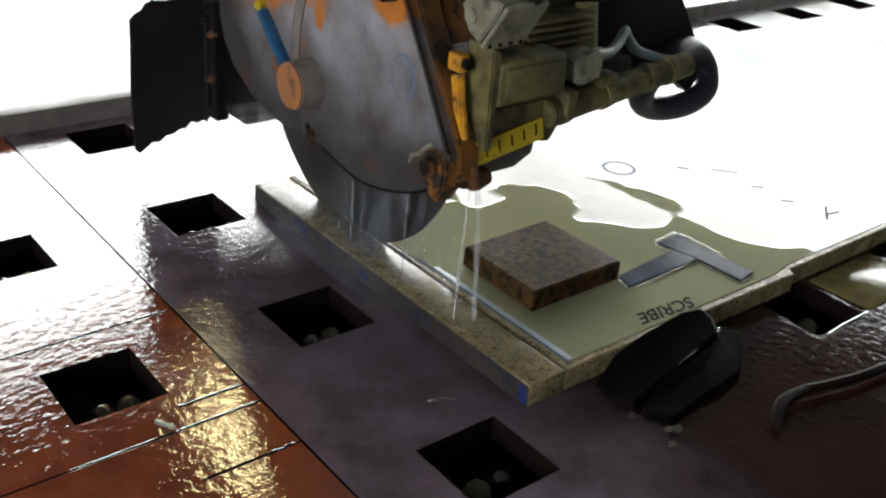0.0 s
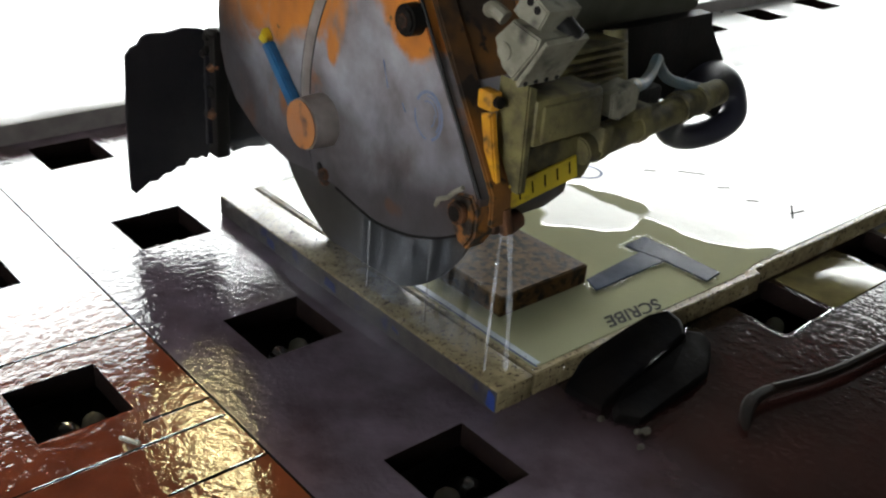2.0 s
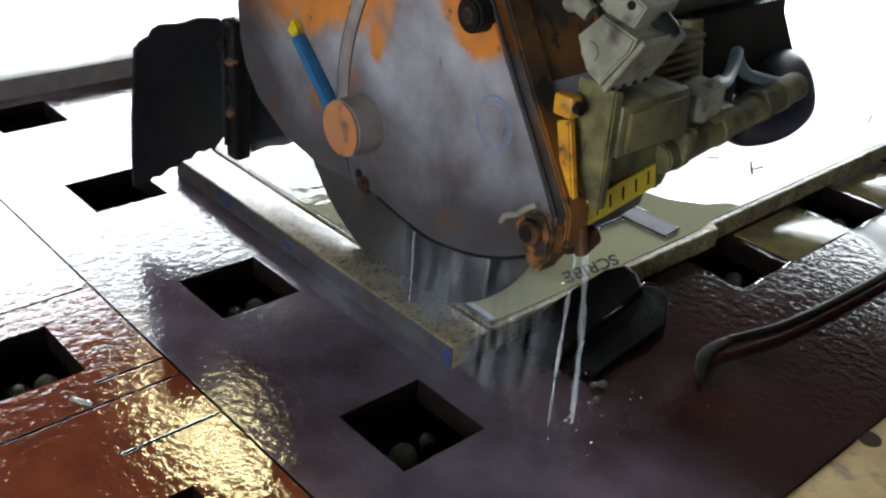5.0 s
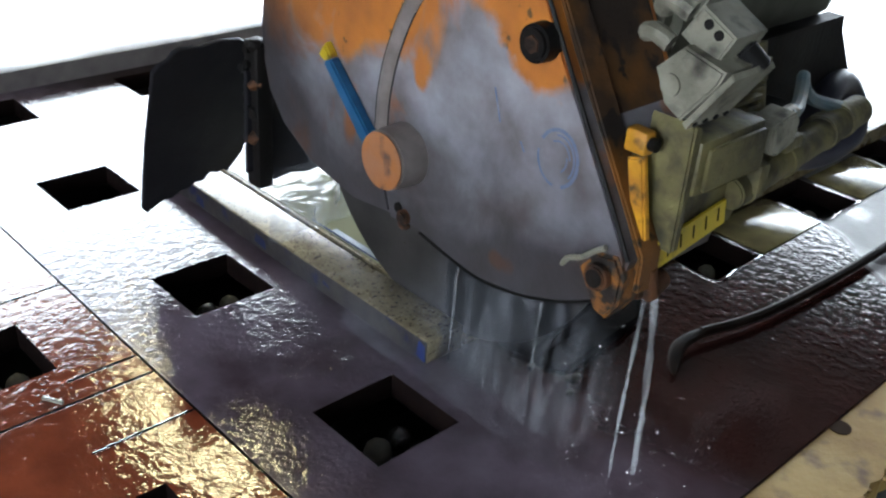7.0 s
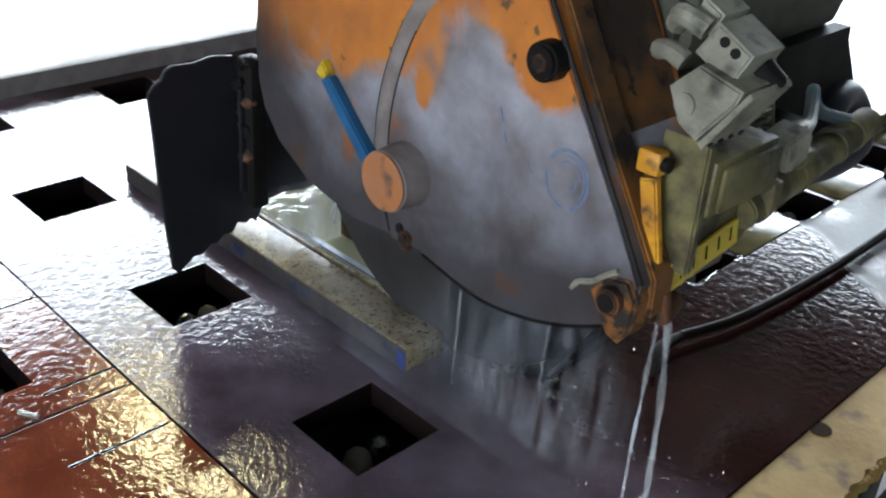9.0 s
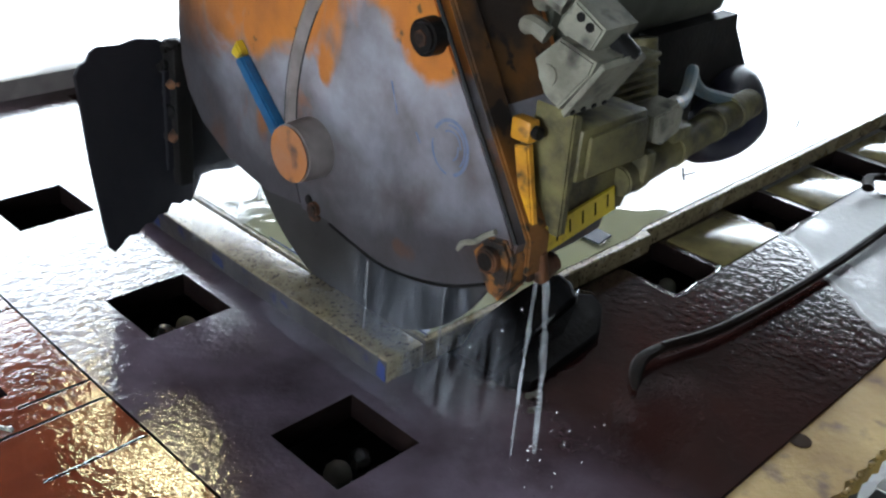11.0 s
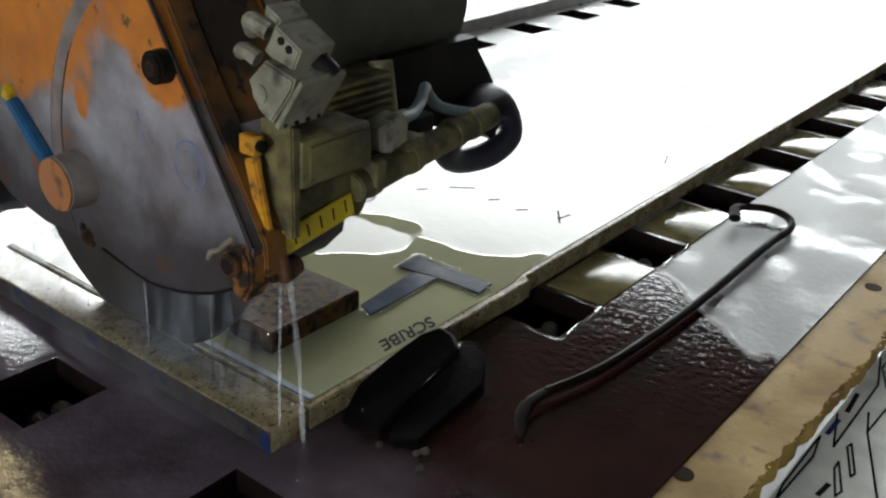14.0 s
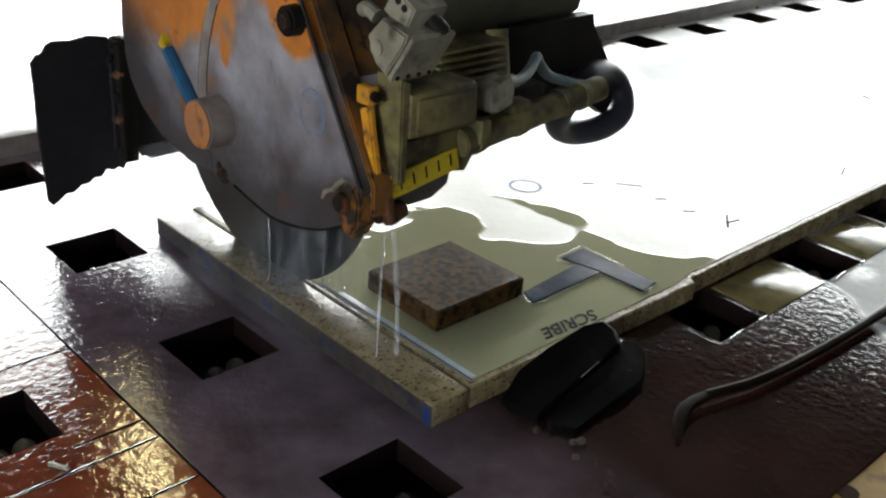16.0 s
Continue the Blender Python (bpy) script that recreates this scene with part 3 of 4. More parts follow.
def table():
    tb = empty("saw_table", (0, 0, 0), "wet brown saw table with rows of square holes", "table")
    cols = [c * PX for c in range(0, 11)]
    rows = [r * PY for r in (-1, 0, 1, 2)]
    # main board
    xs = sorted([SEAM + 0.0015] + [v for c in cols for v in (c, c + HX)] + [3.3])
    ys = sorted([FRONT - 0.014] + [v for r in rows for v in (r, r + HY)] + [BACK])
    hole = lambda i, j: None if (i % 2 == 1 and j % 2 == 1) else 0.0
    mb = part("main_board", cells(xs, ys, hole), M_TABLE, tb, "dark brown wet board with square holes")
    # neighbouring red board with saw cuts
    ccol = [-0.271 - k * 0.285 for k in range(0, 4)]
    xs = sorted([-1.3, SEAM - 0.0015, -0.17, -0.201] + [v for c in ccol for v in (c, c + 0.1035)])
    cuts = [0.157, -0.028, -0.065, -0.147]
    ys = sorted([FRONT] + [v for r in rows for v in (r, r + HY)] + [v for c in cuts for v in (c - 0.0013, c + 0.0013)] + [BACK])

    def depth(i, j):
        xm, ym = (xs[i] + xs[i + 1]) / 2, (ys[j] + ys[j + 1]) / 2
        if any(c < xm < c + 0.1035 for c in ccol) and any(r < ym < r + HY for r in rows):
            return None
        for c, lim in zip(cuts, (-9, -0.17, -9, -0.201)):
            if abs(ym - c) < 0.0013 and xm > lim:
                return 0.004
        return 0.0
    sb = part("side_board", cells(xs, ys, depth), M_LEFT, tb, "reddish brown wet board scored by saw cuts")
    for board in (mb, sb):                # sides of the openings, in a darker tone than the tops
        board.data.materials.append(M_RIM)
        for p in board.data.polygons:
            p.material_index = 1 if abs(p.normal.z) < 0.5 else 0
    part("seam_strip", box(bmesh.new(), (SEAM - 0.0015, FRONT, -0.03), (SEAM + 0.0015, BACK, -0.006)), M_FRAME, tb, "black gap between the boards")
    # plank strips whose yellow colour also holds a yellow reflection
    for c in cols[2:9]:
        part("plank", box(bmesh.new(), (c + HX + 0.012, -0.331, 0.0003), (c + PX - 0.010, -0.236, 0.0022), 0.0006), M_PLANK, tb, "yellowish plank strip between holes, yellow reflection painted in")
    # beads of water standing in the saw cuts and on hole rims
    for x0, x1, y in ((-0.30, -0.095, -0.065), (-0.169, -0.095, -0.028), (-0.200, -0.096, -0.147), (-0.28, -0.095, 0.157)):
        part("water_bead", sweep(bmesh.new(), [(x0 + (x1 - x0) * k / 8, y, -0.0004) for k in range(9)], 0.0022, 8, flat=0.8, sub=3), M_WATER, tb, "bead of water along a saw cut")
    for c, r in ((2, -1), (3, -1)):
        x, y = c * PX, r * PY
        part("water_bead", sweep(bmesh.new(), [(x - 0.002, y + 0.055, 0.0), (x - 0.002, y - 0.001, 0.0), (x + 0.05, y - 0.002, 0.0), (x + HX + 0.002, y - 0.001, 0.0), (x + HX + 0.004, y + 0.012, 0.0)], 0.0028, 8, flat=0.8, sub=5), M_WATER, tb, "bead of water on a hole rim")
    # cavity under the boards
    bm = bmesh.new()
    box(bm, (-1.3, FRONT, -0.20), (3.3, BACK, -0.19))
    part("bed_plate", bm, M_FRAME, tb, "dark steel bed under the boards")
    for y in [FRONT] + [r - 0.11 for r in rows[1:]] + [BACK - 0.02]:
        part("cross_member", box(bmesh.new(), (-1.3, y, -0.19), (3.3, y + 0.02, -0.031)), M_FRAME, tb)
    part("far_rail", box(bmesh.new(), (-1.3, BACK + 0.002, -0.19), (3.3, BACK + 0.062, 0.035), 0.004), M_BEAM, tb, "weathered grey timber rail along the table")
    bt = part("edge_batten", batten(), M_APRON, tb, "yellow foam edge strip with drilled holes")
    for x, y in ((0.425, -0.589), (1.048, -0.607)):
        part("drill_hole", cyl(bmesh.new(), (x, y, -0.03), (x, y, -0.0012), 0.0125, seg=24), M_HOLE, bt, "dark drilled hole")
    part("ledge", box(bmesh.new(), (-1.3, -0.98, -0.075), (3.3, FRONT - 0.1, -0.036), 0.004), M_FRAME, tb, "narrow dark ledge along the table edge")
    for x in (-1.2, 0.9, 3.1):
        for y in (FRONT + 0.04, BACK - 0.06):
            part("leg", box(bmesh.new(), (x, y, -0.86), (x + 0.08, y + 0.08, -0.20), 0.005), M_FRAME, tb)
    return tb


def batten():
    """A strip of yellow foam board: clean along the table, ragged along its outer side."""
    rnd = random.Random(4)
    outer = []
    x = -1.3
    while x < 3.3:
        outer.append((x, -0.655 - 0.010 * (x > 0.5) * min(1, (x - 0.5) / 0.3) + rnd.uniform(-0.004, 0.003)))
        x += rnd.uniform(0.006, 0.016)
    inner = [(3.3, FRONT - 0.0155), (-1.3, FRONT - 0.0155)]
    bm = prism(bmesh.new(), outer + inner, -0.0355, -0.002, axis=2)
    for k in range(260):                  # crumbs along the broken side
        x = rnd.uniform(0.2, 1.6)
        r = rnd.uniform(0.0012, 0.0035)
        ball(bm, (x, -0.656 - 0.010 * min(1, max(0, (x - 0.5) / 0.3)) + rnd.uniform(-0.004, 0.004), -0.0035 + rnd.uniform(-0.003, 0.001)), r, 1, (1.3, 1, 0.8))
    return bm


table()


# ---- the slab and what lies on it ----
SX, SY0, SY1, TH = 0.149, -0.235, 0.377, 0.03
KERF = 0.206


def slab():
    s = empty("stone_strip", (SX, SY0, 0), "narrow tan speckled granite strip being sawn off", "stone strip")
    part("strip_body", box(bmesh.new(), (SX, SY0, 0.0005), (KERF - 0.002, SY1, TH), 0.0012), M_GRANITE, s, offset=(SX, SY0, 0))
    # side face in a darker tone than the strip's granite
    part("dark_edge", box(bmesh.new(), (SX - 0.0008, SY0 + 0.0005, 0.001), (SX - 0.0001, SY1 - 0.0005, TH - 0.002)), M_BLUEEDGE, s, "slab edge with blue paint marks", offset=(SX, SY0, 0))
    for y0, y1, z0, z1 in ((SY0 + 0.001, SY0 + 0.016, 0.002, 0.026), (0.075, 0.10, 0.006, 0.022), (0.225, 0.245, 0.004, 0.02), (-0.06, -0.045, 0.012, 0.02)):
        part("paint_mark", prism(bmesh.new(), [(y0, z0), (y1, z0 + 0.003), (y1 - 0.003, z1), (y0 + 0.002, z1 - 0.004)], SX - 0.0014, SX - 0.0009, 0), M_BLUE if y0 < SY0 + 0.01 else M_DABS, s, "blue paint dab", offset=(SX, SY0, 0))
    s = empty("granite_slab", (KERF, SY0, 0), "large pale wet granite slab, back side up", "slab")
    bm = bmesh.new()
    prism(bm, [(KERF + 0.002, SY0), (0.645, SY0 - 0.005), (0.65, SY0 + 0.006), (3.1, SY0 + 0.012), (3.1, SY1), (KERF + 0.002, SY1)], 0.0005, TH, axis=2, bevel=0.0015)
    part("slab_body", bm, M_GRANITE, s, offset=(KERF, SY0, 0))
    bm = bmesh.new()
    prism(bm, [(KERF + 0.009, SY0 + 0.010), (0.62, SY0 + 0.008), (0.66, SY0 + 0.016), (3.095, SY0 + 0.02), (3.095, SY1 - 0.004), (KERF + 0.009, SY1 - 0.004)], TH + 0.0001, TH + 0.0009, axis=2)
    part("backing_sheet", bm, M_SLAB, s, "pale yellowish resin backing", offset=(KERF, SY0, 0))


slab()


def text_on(name, word, size, m, material, label):
    c = bpy.data.curves.new(name, "FONT")
    c.body, c.size, c.align_x, c.extrude, c.offset = word, size, "LEFT", 0.0002, 0.00045
    c.shear = 0.5
    c.materials.append(material)
    ob = new(name, c)
    ob.matrix_world = m
    return tagged(ob, label, "writing")


text_on("handwriting", "SCRIBE", 0.031, pose(0.462, -0.203, TH + 0.0013, 0, 0, 176), M_INK, "black marker word written on the slab")


def on_slab():
    bm = bmesh.new()
    box(bm, (0.2175, -0.226, TH + 0.001), (0.2195, 0.07, TH + 0.0014))
    thing("crayon_line", bm, M_BLUE, "blue crayon line along the cut", "mark")
    # pale bluish band along the crayon line
    bm = box(bmesh.new(), (0.2205, -0.222, TH + 0.001), (0.2285, 0.03, TH + 0.0013))
    thing("pale_band", bm, M_PALEBLUE, "pale bluish band beside the crayon line", "mark")
    rnd = random.Random(2)
    for x, y, a, s in ((0.866, -0.149, 35, 0.05), (0.872, -0.155, -10, 0.03), (0.855, 0.04, -50, 0.045), (0.847, -0.089, -45, 0.02), (0.80, 0.085, -40, 0.02),
                       (0.85, -0.03, -40, 0.02), (1.756, 0.069, 80, 0.06), (1.74, 0.03, 75, 0.07), (1.708, -0.02, 80, 0.06), (1.70, -0.066, 75, 0.06),
                       (1.25, -0.15, 20, 0.05), (1.5, -0.12, 15, 0.04), (1.9, -0.1, 20, 0.06), (2.0, 0.0, 40, 0.05)):
        bm = box(bmesh.new(), (-s / 2, -0.0016, 0), (s / 2, 0.0016, 0.0004), m=pose(x, y, TH + 0.001, 0, 0, a))
        thing("pencil_mark", bm, M_INK, "short dark pencil stroke on the slab", "mark", "marks on the slab")
    bm = bmesh.new()
    sweep(bm, [(0.70 + 0.026 * math.cos(a * 0.7854), 0.14 + 0.026 * math.sin(a * 0.7854), TH + 0.0011) for a in range(8)], 0.0025, 6, True, 0.15)
    thing("crayon_ring", bm, M_STAIN, "small faded blue crayon ring drawn on the slab", "mark")
    # offcut block
    bm = prism(bmesh.new(), [(0.2555, -0.123), (0.4115, -0.1225), (0.408, 0.017), (0.258, 0.014)], TH + 0.001, 0.0605, axis=2, bevel=0.0018)
    thing("granite_offcut", bm, M_BLOCK, "square brown speckled granite offcut lying on the slab", "stone block")
    # steel square
    sq = empty("steel_square", (0.56, -0.1, TH), "wet grey steel angle lying on the slab", "square")
    bm = prism(bmesh.new(), [(0.4195, -0.118), (0.408, -0.146), (0.5515, -0.1445), (0.5435, -0.106)], TH + 0.001, TH + 0.004, axis=2, bevel=0.0008)
    part("short_arm", bm, M_SQUARE, sq, offset=(0.56, -0.1, TH))
    bm = prism(bmesh.new(), [(0.541, -0.079), (0.590, -0.077), (0.592, -0.210), (0.555, -0.215), (0.553, -0.1455), (0.5445, -0.106)], TH + 0.001, TH + 0.004, axis=2, bevel=0.0008)
    part("long_arm", bm, M_SQUARE, sq, offset=(0.56, -0.1, TH))
    for k in range(9):                    # worn scale marks
        part("scale_mark", box(bmesh.new(), (0.5475 + 0.0005 * (k % 2), -0.205 + k * 0.013, TH + 0.0041), (0.556 + 0.004 * (k % 2), -0.2042 + k * 0.013, TH + 0.0043)), M_INK, sq, offset=(0.56, -0.1, TH))
    for pts in ([(0.414, -0.122), (0.406, -0.136), (0.407, -0.150), (0.43, -0.151), (0.48, -0.149), (0.53, -0.147), (0.549, -0.149)], [(0.550, -0.16), (0.552, -0.19), (0.553, -0.214), (0.575, -0.216)],
                [(0.536, -0.10), (0.538, -0.078), (0.56, -0.074), (0.593, -0.074), (0.595, -0.10), (0.596, -0.15)]):
        part("water_bead", sweep(bmesh.new(), [(x, y, TH + 0.0012) for x, y in pts], 0.0028, 8, flat=0.7, sub=5), M_WATER, sq, "bead of water round the square", offset=(0.56, -0.1, TH))


on_slab()


# ---- things on the table ----
def mound(rim, rise):
    """A cut pad of rubber with upright sides: an uneven rim, a slightly raised middle, a worn edge."""
    bm = bmesh.new()
    n = len(rim)
    mid = Vector([sum(p[i] for p in rim) / n for i in range(3)])
    lo = [bm.verts.new((x, y, 0.0005)) for x, y, z in rim]
    up = [bm.verts.new((x, y, z - 0.002)) for x, y, z in rim]
    inn = [bm.verts.new(Vector(p) * 0.93 + mid * 0.07 + Vector((0, 0, 0.001 + 0.0015 * noise.noise(Vector(p) * 70)))) for p in rim]
    inn2 = [bm.verts.new(Vector(p) * 0.5 + mid * 0.5 + Vector((0, 0, rise + 0.002 * noise.noise(Vector(p) * 50)))) for p in rim]
    top = bm.verts.new(mid + Vector((0, 0, rise)))
    for i in range(n):
        k = (i + 1) % n
        for A, B in ((lo, up), (up, inn), (inn, inn2)):
            bm.faces.new((A[i], A[k], B[k], B[i]))
        bm.faces.new((inn2[i], inn2[k], top))
    bm.faces.new(lo)
    bmesh.ops.recalc_face_normals(bm, faces=bm.faces[:])
    return bm


def on_table():
    w = empty("rubber_chock", (0.35, -0.30, 0), "black rubber chock wedged against the slab edge", "chock")
    part("upper_pad", mound([(0.243, -0.252, 0.012), (0.28, -0.2415, 0.030), (0.33, -0.2415, 0.042), (0.394, -0.2425, 0.051), (0.43, -0.246, 0.047), (0.435, -0.262, 0.040),
                             (0.421, -0.282, 0.034), (0.351, -0.293, 0.028), (0.291, -0.299, 0.020), (0.25, -0.302, 0.010)], 0.002), M_RUBBER, w, offset=(0.35, -0.30, 0), smooth=25)
    part("lower_pad", mound([(0.26, -0.309, 0.008), (0.292, -0.301, 0.017), (0.352, -0.295, 0.023), (0.422, -0.284, 0.026), (0.444, -0.268, 0.024), (0.459, -0.279, 0.022), (0.457, -0.297, 0.016),
                             (0.432, -0.316, 0.015), (0.409, -0.331, 0.010), (0.366, -0.338, 0.013), (0.327, -0.339, 0.008), (0.263, -0.345, 0.006), (0.247, -0.324, 0.005)], 0.001), M_RUBBER, w, offset=(0.35, -0.30, 0), smooth=25)
    for pts in ([(0.33, -0.2955, 0.0265), (0.35, -0.2925, 0.029), (0.37, -0.2905, 0.030)], [(0.432, -0.276, 0.0265), (0.444, -0.268, 0.0255), (0.459, -0.279, 0.0235), (0.457, -0.297, 0.0175)]):
        part("water_bead", sweep(bmesh.new(), pts, 0.0008, 6, sub=5), M_WATER, w, "bead of water along a fold", offset=(0.35, -0.30, 0))
    rnd = random.Random(7)
    for x, y, r in ((0.238, -0.312, 0.004), (0.254, -0.352, 0.004), (0.262, -0.357, 0.005), (0.236, -0.371, 0.004)):
        bm = ball(bmesh.new(), (x, y, r * 0.6), r, 2, (1.3, 1, 0.7))
        for v in bm.verts:
            v.co += 0.0015 * noise.noise_vector(v.co * 300)
            v.co.z = max(v.co.z, 0.0004)
        thing("pebble", bm, M_CHIP, "small wet stone chip on the table", "stone", "stone chips by the chock")
    # pry bar
    pb = empty("pry_bar", (0.8, -0.42, 0), "wet black steel pry bar with a hooked end", "pry bar")
    bm = sweep(bmesh.new(), [(0.44, -0.40, 0.012), (0.53, -0.421, 0.010), (0.665, -0.432, 0.010), (0.83, -0.436, 0.010), (1.058, -0.433, 0.010), (1.150, -0.436, 0.010),
                             (1.186, -0.415, 0.014), (1.190, -0.378, 0.016), (1.165, -0.345, 0.018)], 0.0066, 8)
    part("shaft", bm, M_STEELBAR, pb, offset=(0.8, -0.42, 0))
    bm = sweep(bmesh.new(), [(0.44, -0.40, 0.012), (0.405, -0.397, 0.010), (0.375, -0.408, 0.007), (0.352, -0.424, 0.005)], lambda t: 0.0076 * (1 - t) + 0.004 * math.sin(3 * t) + 0.002 * t, 8, flat=0.6)
    part("chisel_end", bm, M_STEELBAR, pb, offset=(0.8, -0.42, 0))
    bm = sweep(bmesh.new(), [(1.165, -0.345, 0.018), (1.145, -0.338, 0.018), (1.11, -0.352, 0.015)], lambda t: 0.0076 + 0.003 * t, 8, flat=0.7)
    part("claw", bm, M_STEELBAR, pb, offset=(0.8, -0.42, 0))
    thing("stone_chip", box(bmesh.new(), (-0.012, -0.002, 0.0003), (0.012, 0.002, 0.004), 0.001, m=pose(-0.195, -0.050, 0, 0, 0, -60)), M_PEBBLE, "thin pale sliver of stone on the red board", "stone")
    # pairs of round knobs under the holes
    for cx, cy, first in [(c * PX, r * PY, c == 0 and r == -1) for c in range(0, 8) for r in (-1, 0, 1, 2)] + [(-0.271, 0, 0), (-0.271, PY, 0), (-0.556, 0, 0), (-0.271, -PY, 0)]:
        for k, (dx, dy, r) in enumerate(((0.048, 0.056, 0.0155), (0.080, 0.058, 0.0135))):
            kn = empty("roller_knob", (cx + dx, cy + dy, -0.19), "dull round knob on a stem below a table hole", "knob", "knobs below the table holes")
            part("stem", cyl(bmesh.new(), (0, 0, 0), (0, 0, 0.14), 0.008, seg=12), M_FRAME, kn)
            part("cap", ball(bmesh.new(), (0, 0, 0.144), r, 2, (1, 1, 1.1)), (M_PEBBLE if first else M_STEELCAP) if k == 0 else (M_STEELCAP if first else M_PEBBLE), kn)
    # drawing sheet lying on the ledge in front
    sh = empty("drawing_sheet", (0.7, -0.75, -0.036), "white paper sheet with black line sketches on the ledge", "drawing")
    part("paper", box(bmesh.new(), (-0.24, -0.21, 0.0003), (0.75, 0.083, 0.0022)), M_PAPER, sh)

    def stroke(a, b, w, material, name="sketch_line"):
        a, b = Vector((a[0], a[1], 0)), Vector((b[0], b[1], 0))
        d = b - a
        bm = box(bmesh.new(), (-0.001, -w / 2, 0.0024), (d.length + 0.001, w / 2, 0.0032), m=pose(a.x - 0.7, a.y + 0.75, 0, 0, 0, math.degrees(math.atan2(d.y, d.x))))
        part(name, bm, material, sh)

    shapes = (((0.527, -0.670), (0.491, -0.674), (0.601, -0.678), (0.649, -0.670), (0.527, -0.670)),
              ((0.713, -0.670), (0.638, -0.690), (0.820, -0.689), (0.896, -0.670)),
              ((0.596, -0.705), (0.612, -0.705), (0.558, -0.726), (0.545, -0.723), (0.596, -0.705)),
              ((0.649, -0.703), (0.659, -0.705), (0.602, -0.727), (0.593, -0.725), (0.649, -0.703)),
              ((0.743, -0.700), (0.698, -0.712), (0.570, -0.762)), ((0.698, -0.712), (0.775, -0.715)),
              ((0.82, -0.70), (0.95, -0.70), (1.00, -0.68), (0.87, -0.68), (0.82, -0.70)))
    for line in shapes:
        for a, b in zip(line, line[1:]):
            stroke(a, b, 0.0026, M_INK)
    for a, b, m in (((0.726, -0.678), (0.778, -0.675), M_INK), ((0.66, -0.675), (0.70, -0.676), M_BLUE), ((0.534, -0.707), (0.561, -0.710), M_INK), ((0.86, -0.69), (0.92, -0.69), M_INK)):
        stroke(a, b, 0.006, m, "writing_bar")


on_table()

# ---- the saw ----
O = Vector((0.206, 0.205, 0.0))
AY, AZC, BR = 0.207, 0.243, 0.228
GX0, GX1 = 0.139, 0.272
FLAP_AT = Vector((0.08, 0.49, 0.285))     # middle of the upper edge of the rear flap


def arc(cy, cz, r, a0, a1, n):
    return [(cy + r * math.cos(radians(a0 + (a1 - a0) * k / n)), cz + r * math.sin(radians(a0 + (a1 - a0) * k / n))) for k in range(n + 1)]


def saw():
    s = empty("bridge_saw", O, "worn orange bridge saw head cutting the slab", "saw")
    P = lambda nm, bm, m, lab="", par=s, sm=35.0: part(nm, bm, m, par, lab, sm, offset=O)
    # blade
    bm = cyl(bmesh.new(), (KERF - 0.0015, AY, AZC), (KERF + 0.0015, AY, AZC), BR, seg=96)
    for v in bm.verts:
        v.co -= Vector((KERF, AY, AZC))
    blade = part("blade", bm, M_BLADE, s, "wet round diamond saw blade")
    blade.location = Vector((KERF, AY, AZC)) - O
    # guard: rear cover and front cover
    band = [(0.222, 0.1645), (0.2345, 0.20), (0.2365, 0.25), (0.234, 0.30), (0.2215, 0.35), (0.197, 0.402), (0.160, 0.448), (0.115, 0.485), (0.085, 0.50)]
    rear = [(0.292, 0.158), (0.365, 0.172), (0.42, 0.202), (0.448, 0.235), (0.459, 0.27), (0.463, 0.31), (0.458, 0.36), (0.44, 0.41), (0.41, 0.455), (0.36, 0.495), (0.30, 0.525), (0.20, 0.545), (0.10, 0.545), (0.087, 0.502)]
    P("rear_cover", prism(bmesh.new(), rear + [(y + 0.002, z + 0.001) for y, z in band[:-1]][::-1], GX0, GX1, 0, 0.004), M_GUARD, "rear blade guard, orange paint under grey slurry")
    front = [(0.18, 0.168), (0.128, 0.158), (0.087, 0.154), (0.035, 0.162), (-0.013, 0.178), (-0.049, 0.197), (-0.075, 0.225), (-0.079, 0.248), (-0.05, 0.297), (-0.016, 0.351), (0.018, 0.404), (0.039, 0.441), (0.075, 0.50)]
    fr = P("front_cover", prism(bmesh.new(), front + band[::-1], GX0 - 0.004, GX1 - 0.001, 0, 0.003), M_GUARD, "front cover with blue ring stain")
    P("edge_band", sweep(bmesh.new(), [(GX0 - 0.003, y + 0.004, z) for y, z in band[1:]], 0.0045, 10, flat=2.1), M_CAPGREY, "raised curved band between the covers")
    for d in (-0.0055, 0.0135):
        P("cover_seam", sweep(bmesh.new(), [(GX0 - 0.0032, y + d, z) for y, z in band[1:]], 0.0016, 6), M_DARK)
    P("seam_flange", sweep(bmesh.new(), [(GX0 - 0.003, y, z) for y, z in ((0.077, 0.504), (0.039, 0.443), (-0.016, 0.353), (-0.05, 0.299), (-0.079, 0.25))], 0.0022, 6), M_DARK)
    P("lower_lip", sweep(bmesh.new(), [(GX0 - 0.003, y, z) for y, z in ((0.175, 0.166), (0.128, 0.157), (0.087, 0.153), (0.035, 0.161), (-0.013, 0.177), (-0.049, 0.196))], 0.0017, 6), M_DARK)
    hub = P("spindle_cap", cyl(bmesh.new(), (0.102, 0.2, 0.2465), (GX0 + 0.001, 0.2, 0.2465), 0.031, 0.033, 40, 0.0025), M_CAPGREY, "grey cylinder with orange worn face")
    P("cap_face", cyl(bmesh.new(), (0.1012, 0.2, 0.2465), (0.1022, 0.2, 0.2465), 0.0298, seg=36), M_WORN, "orange worn face", hub)
    dr = P("drain_fitting", cyl(bmesh.new(), (0.128, 0.197, 0.176), (0.145, 0.197, 0.176), 0.008, 0.009, 16, 0.002), M_RUST, "small dark drain fitting")
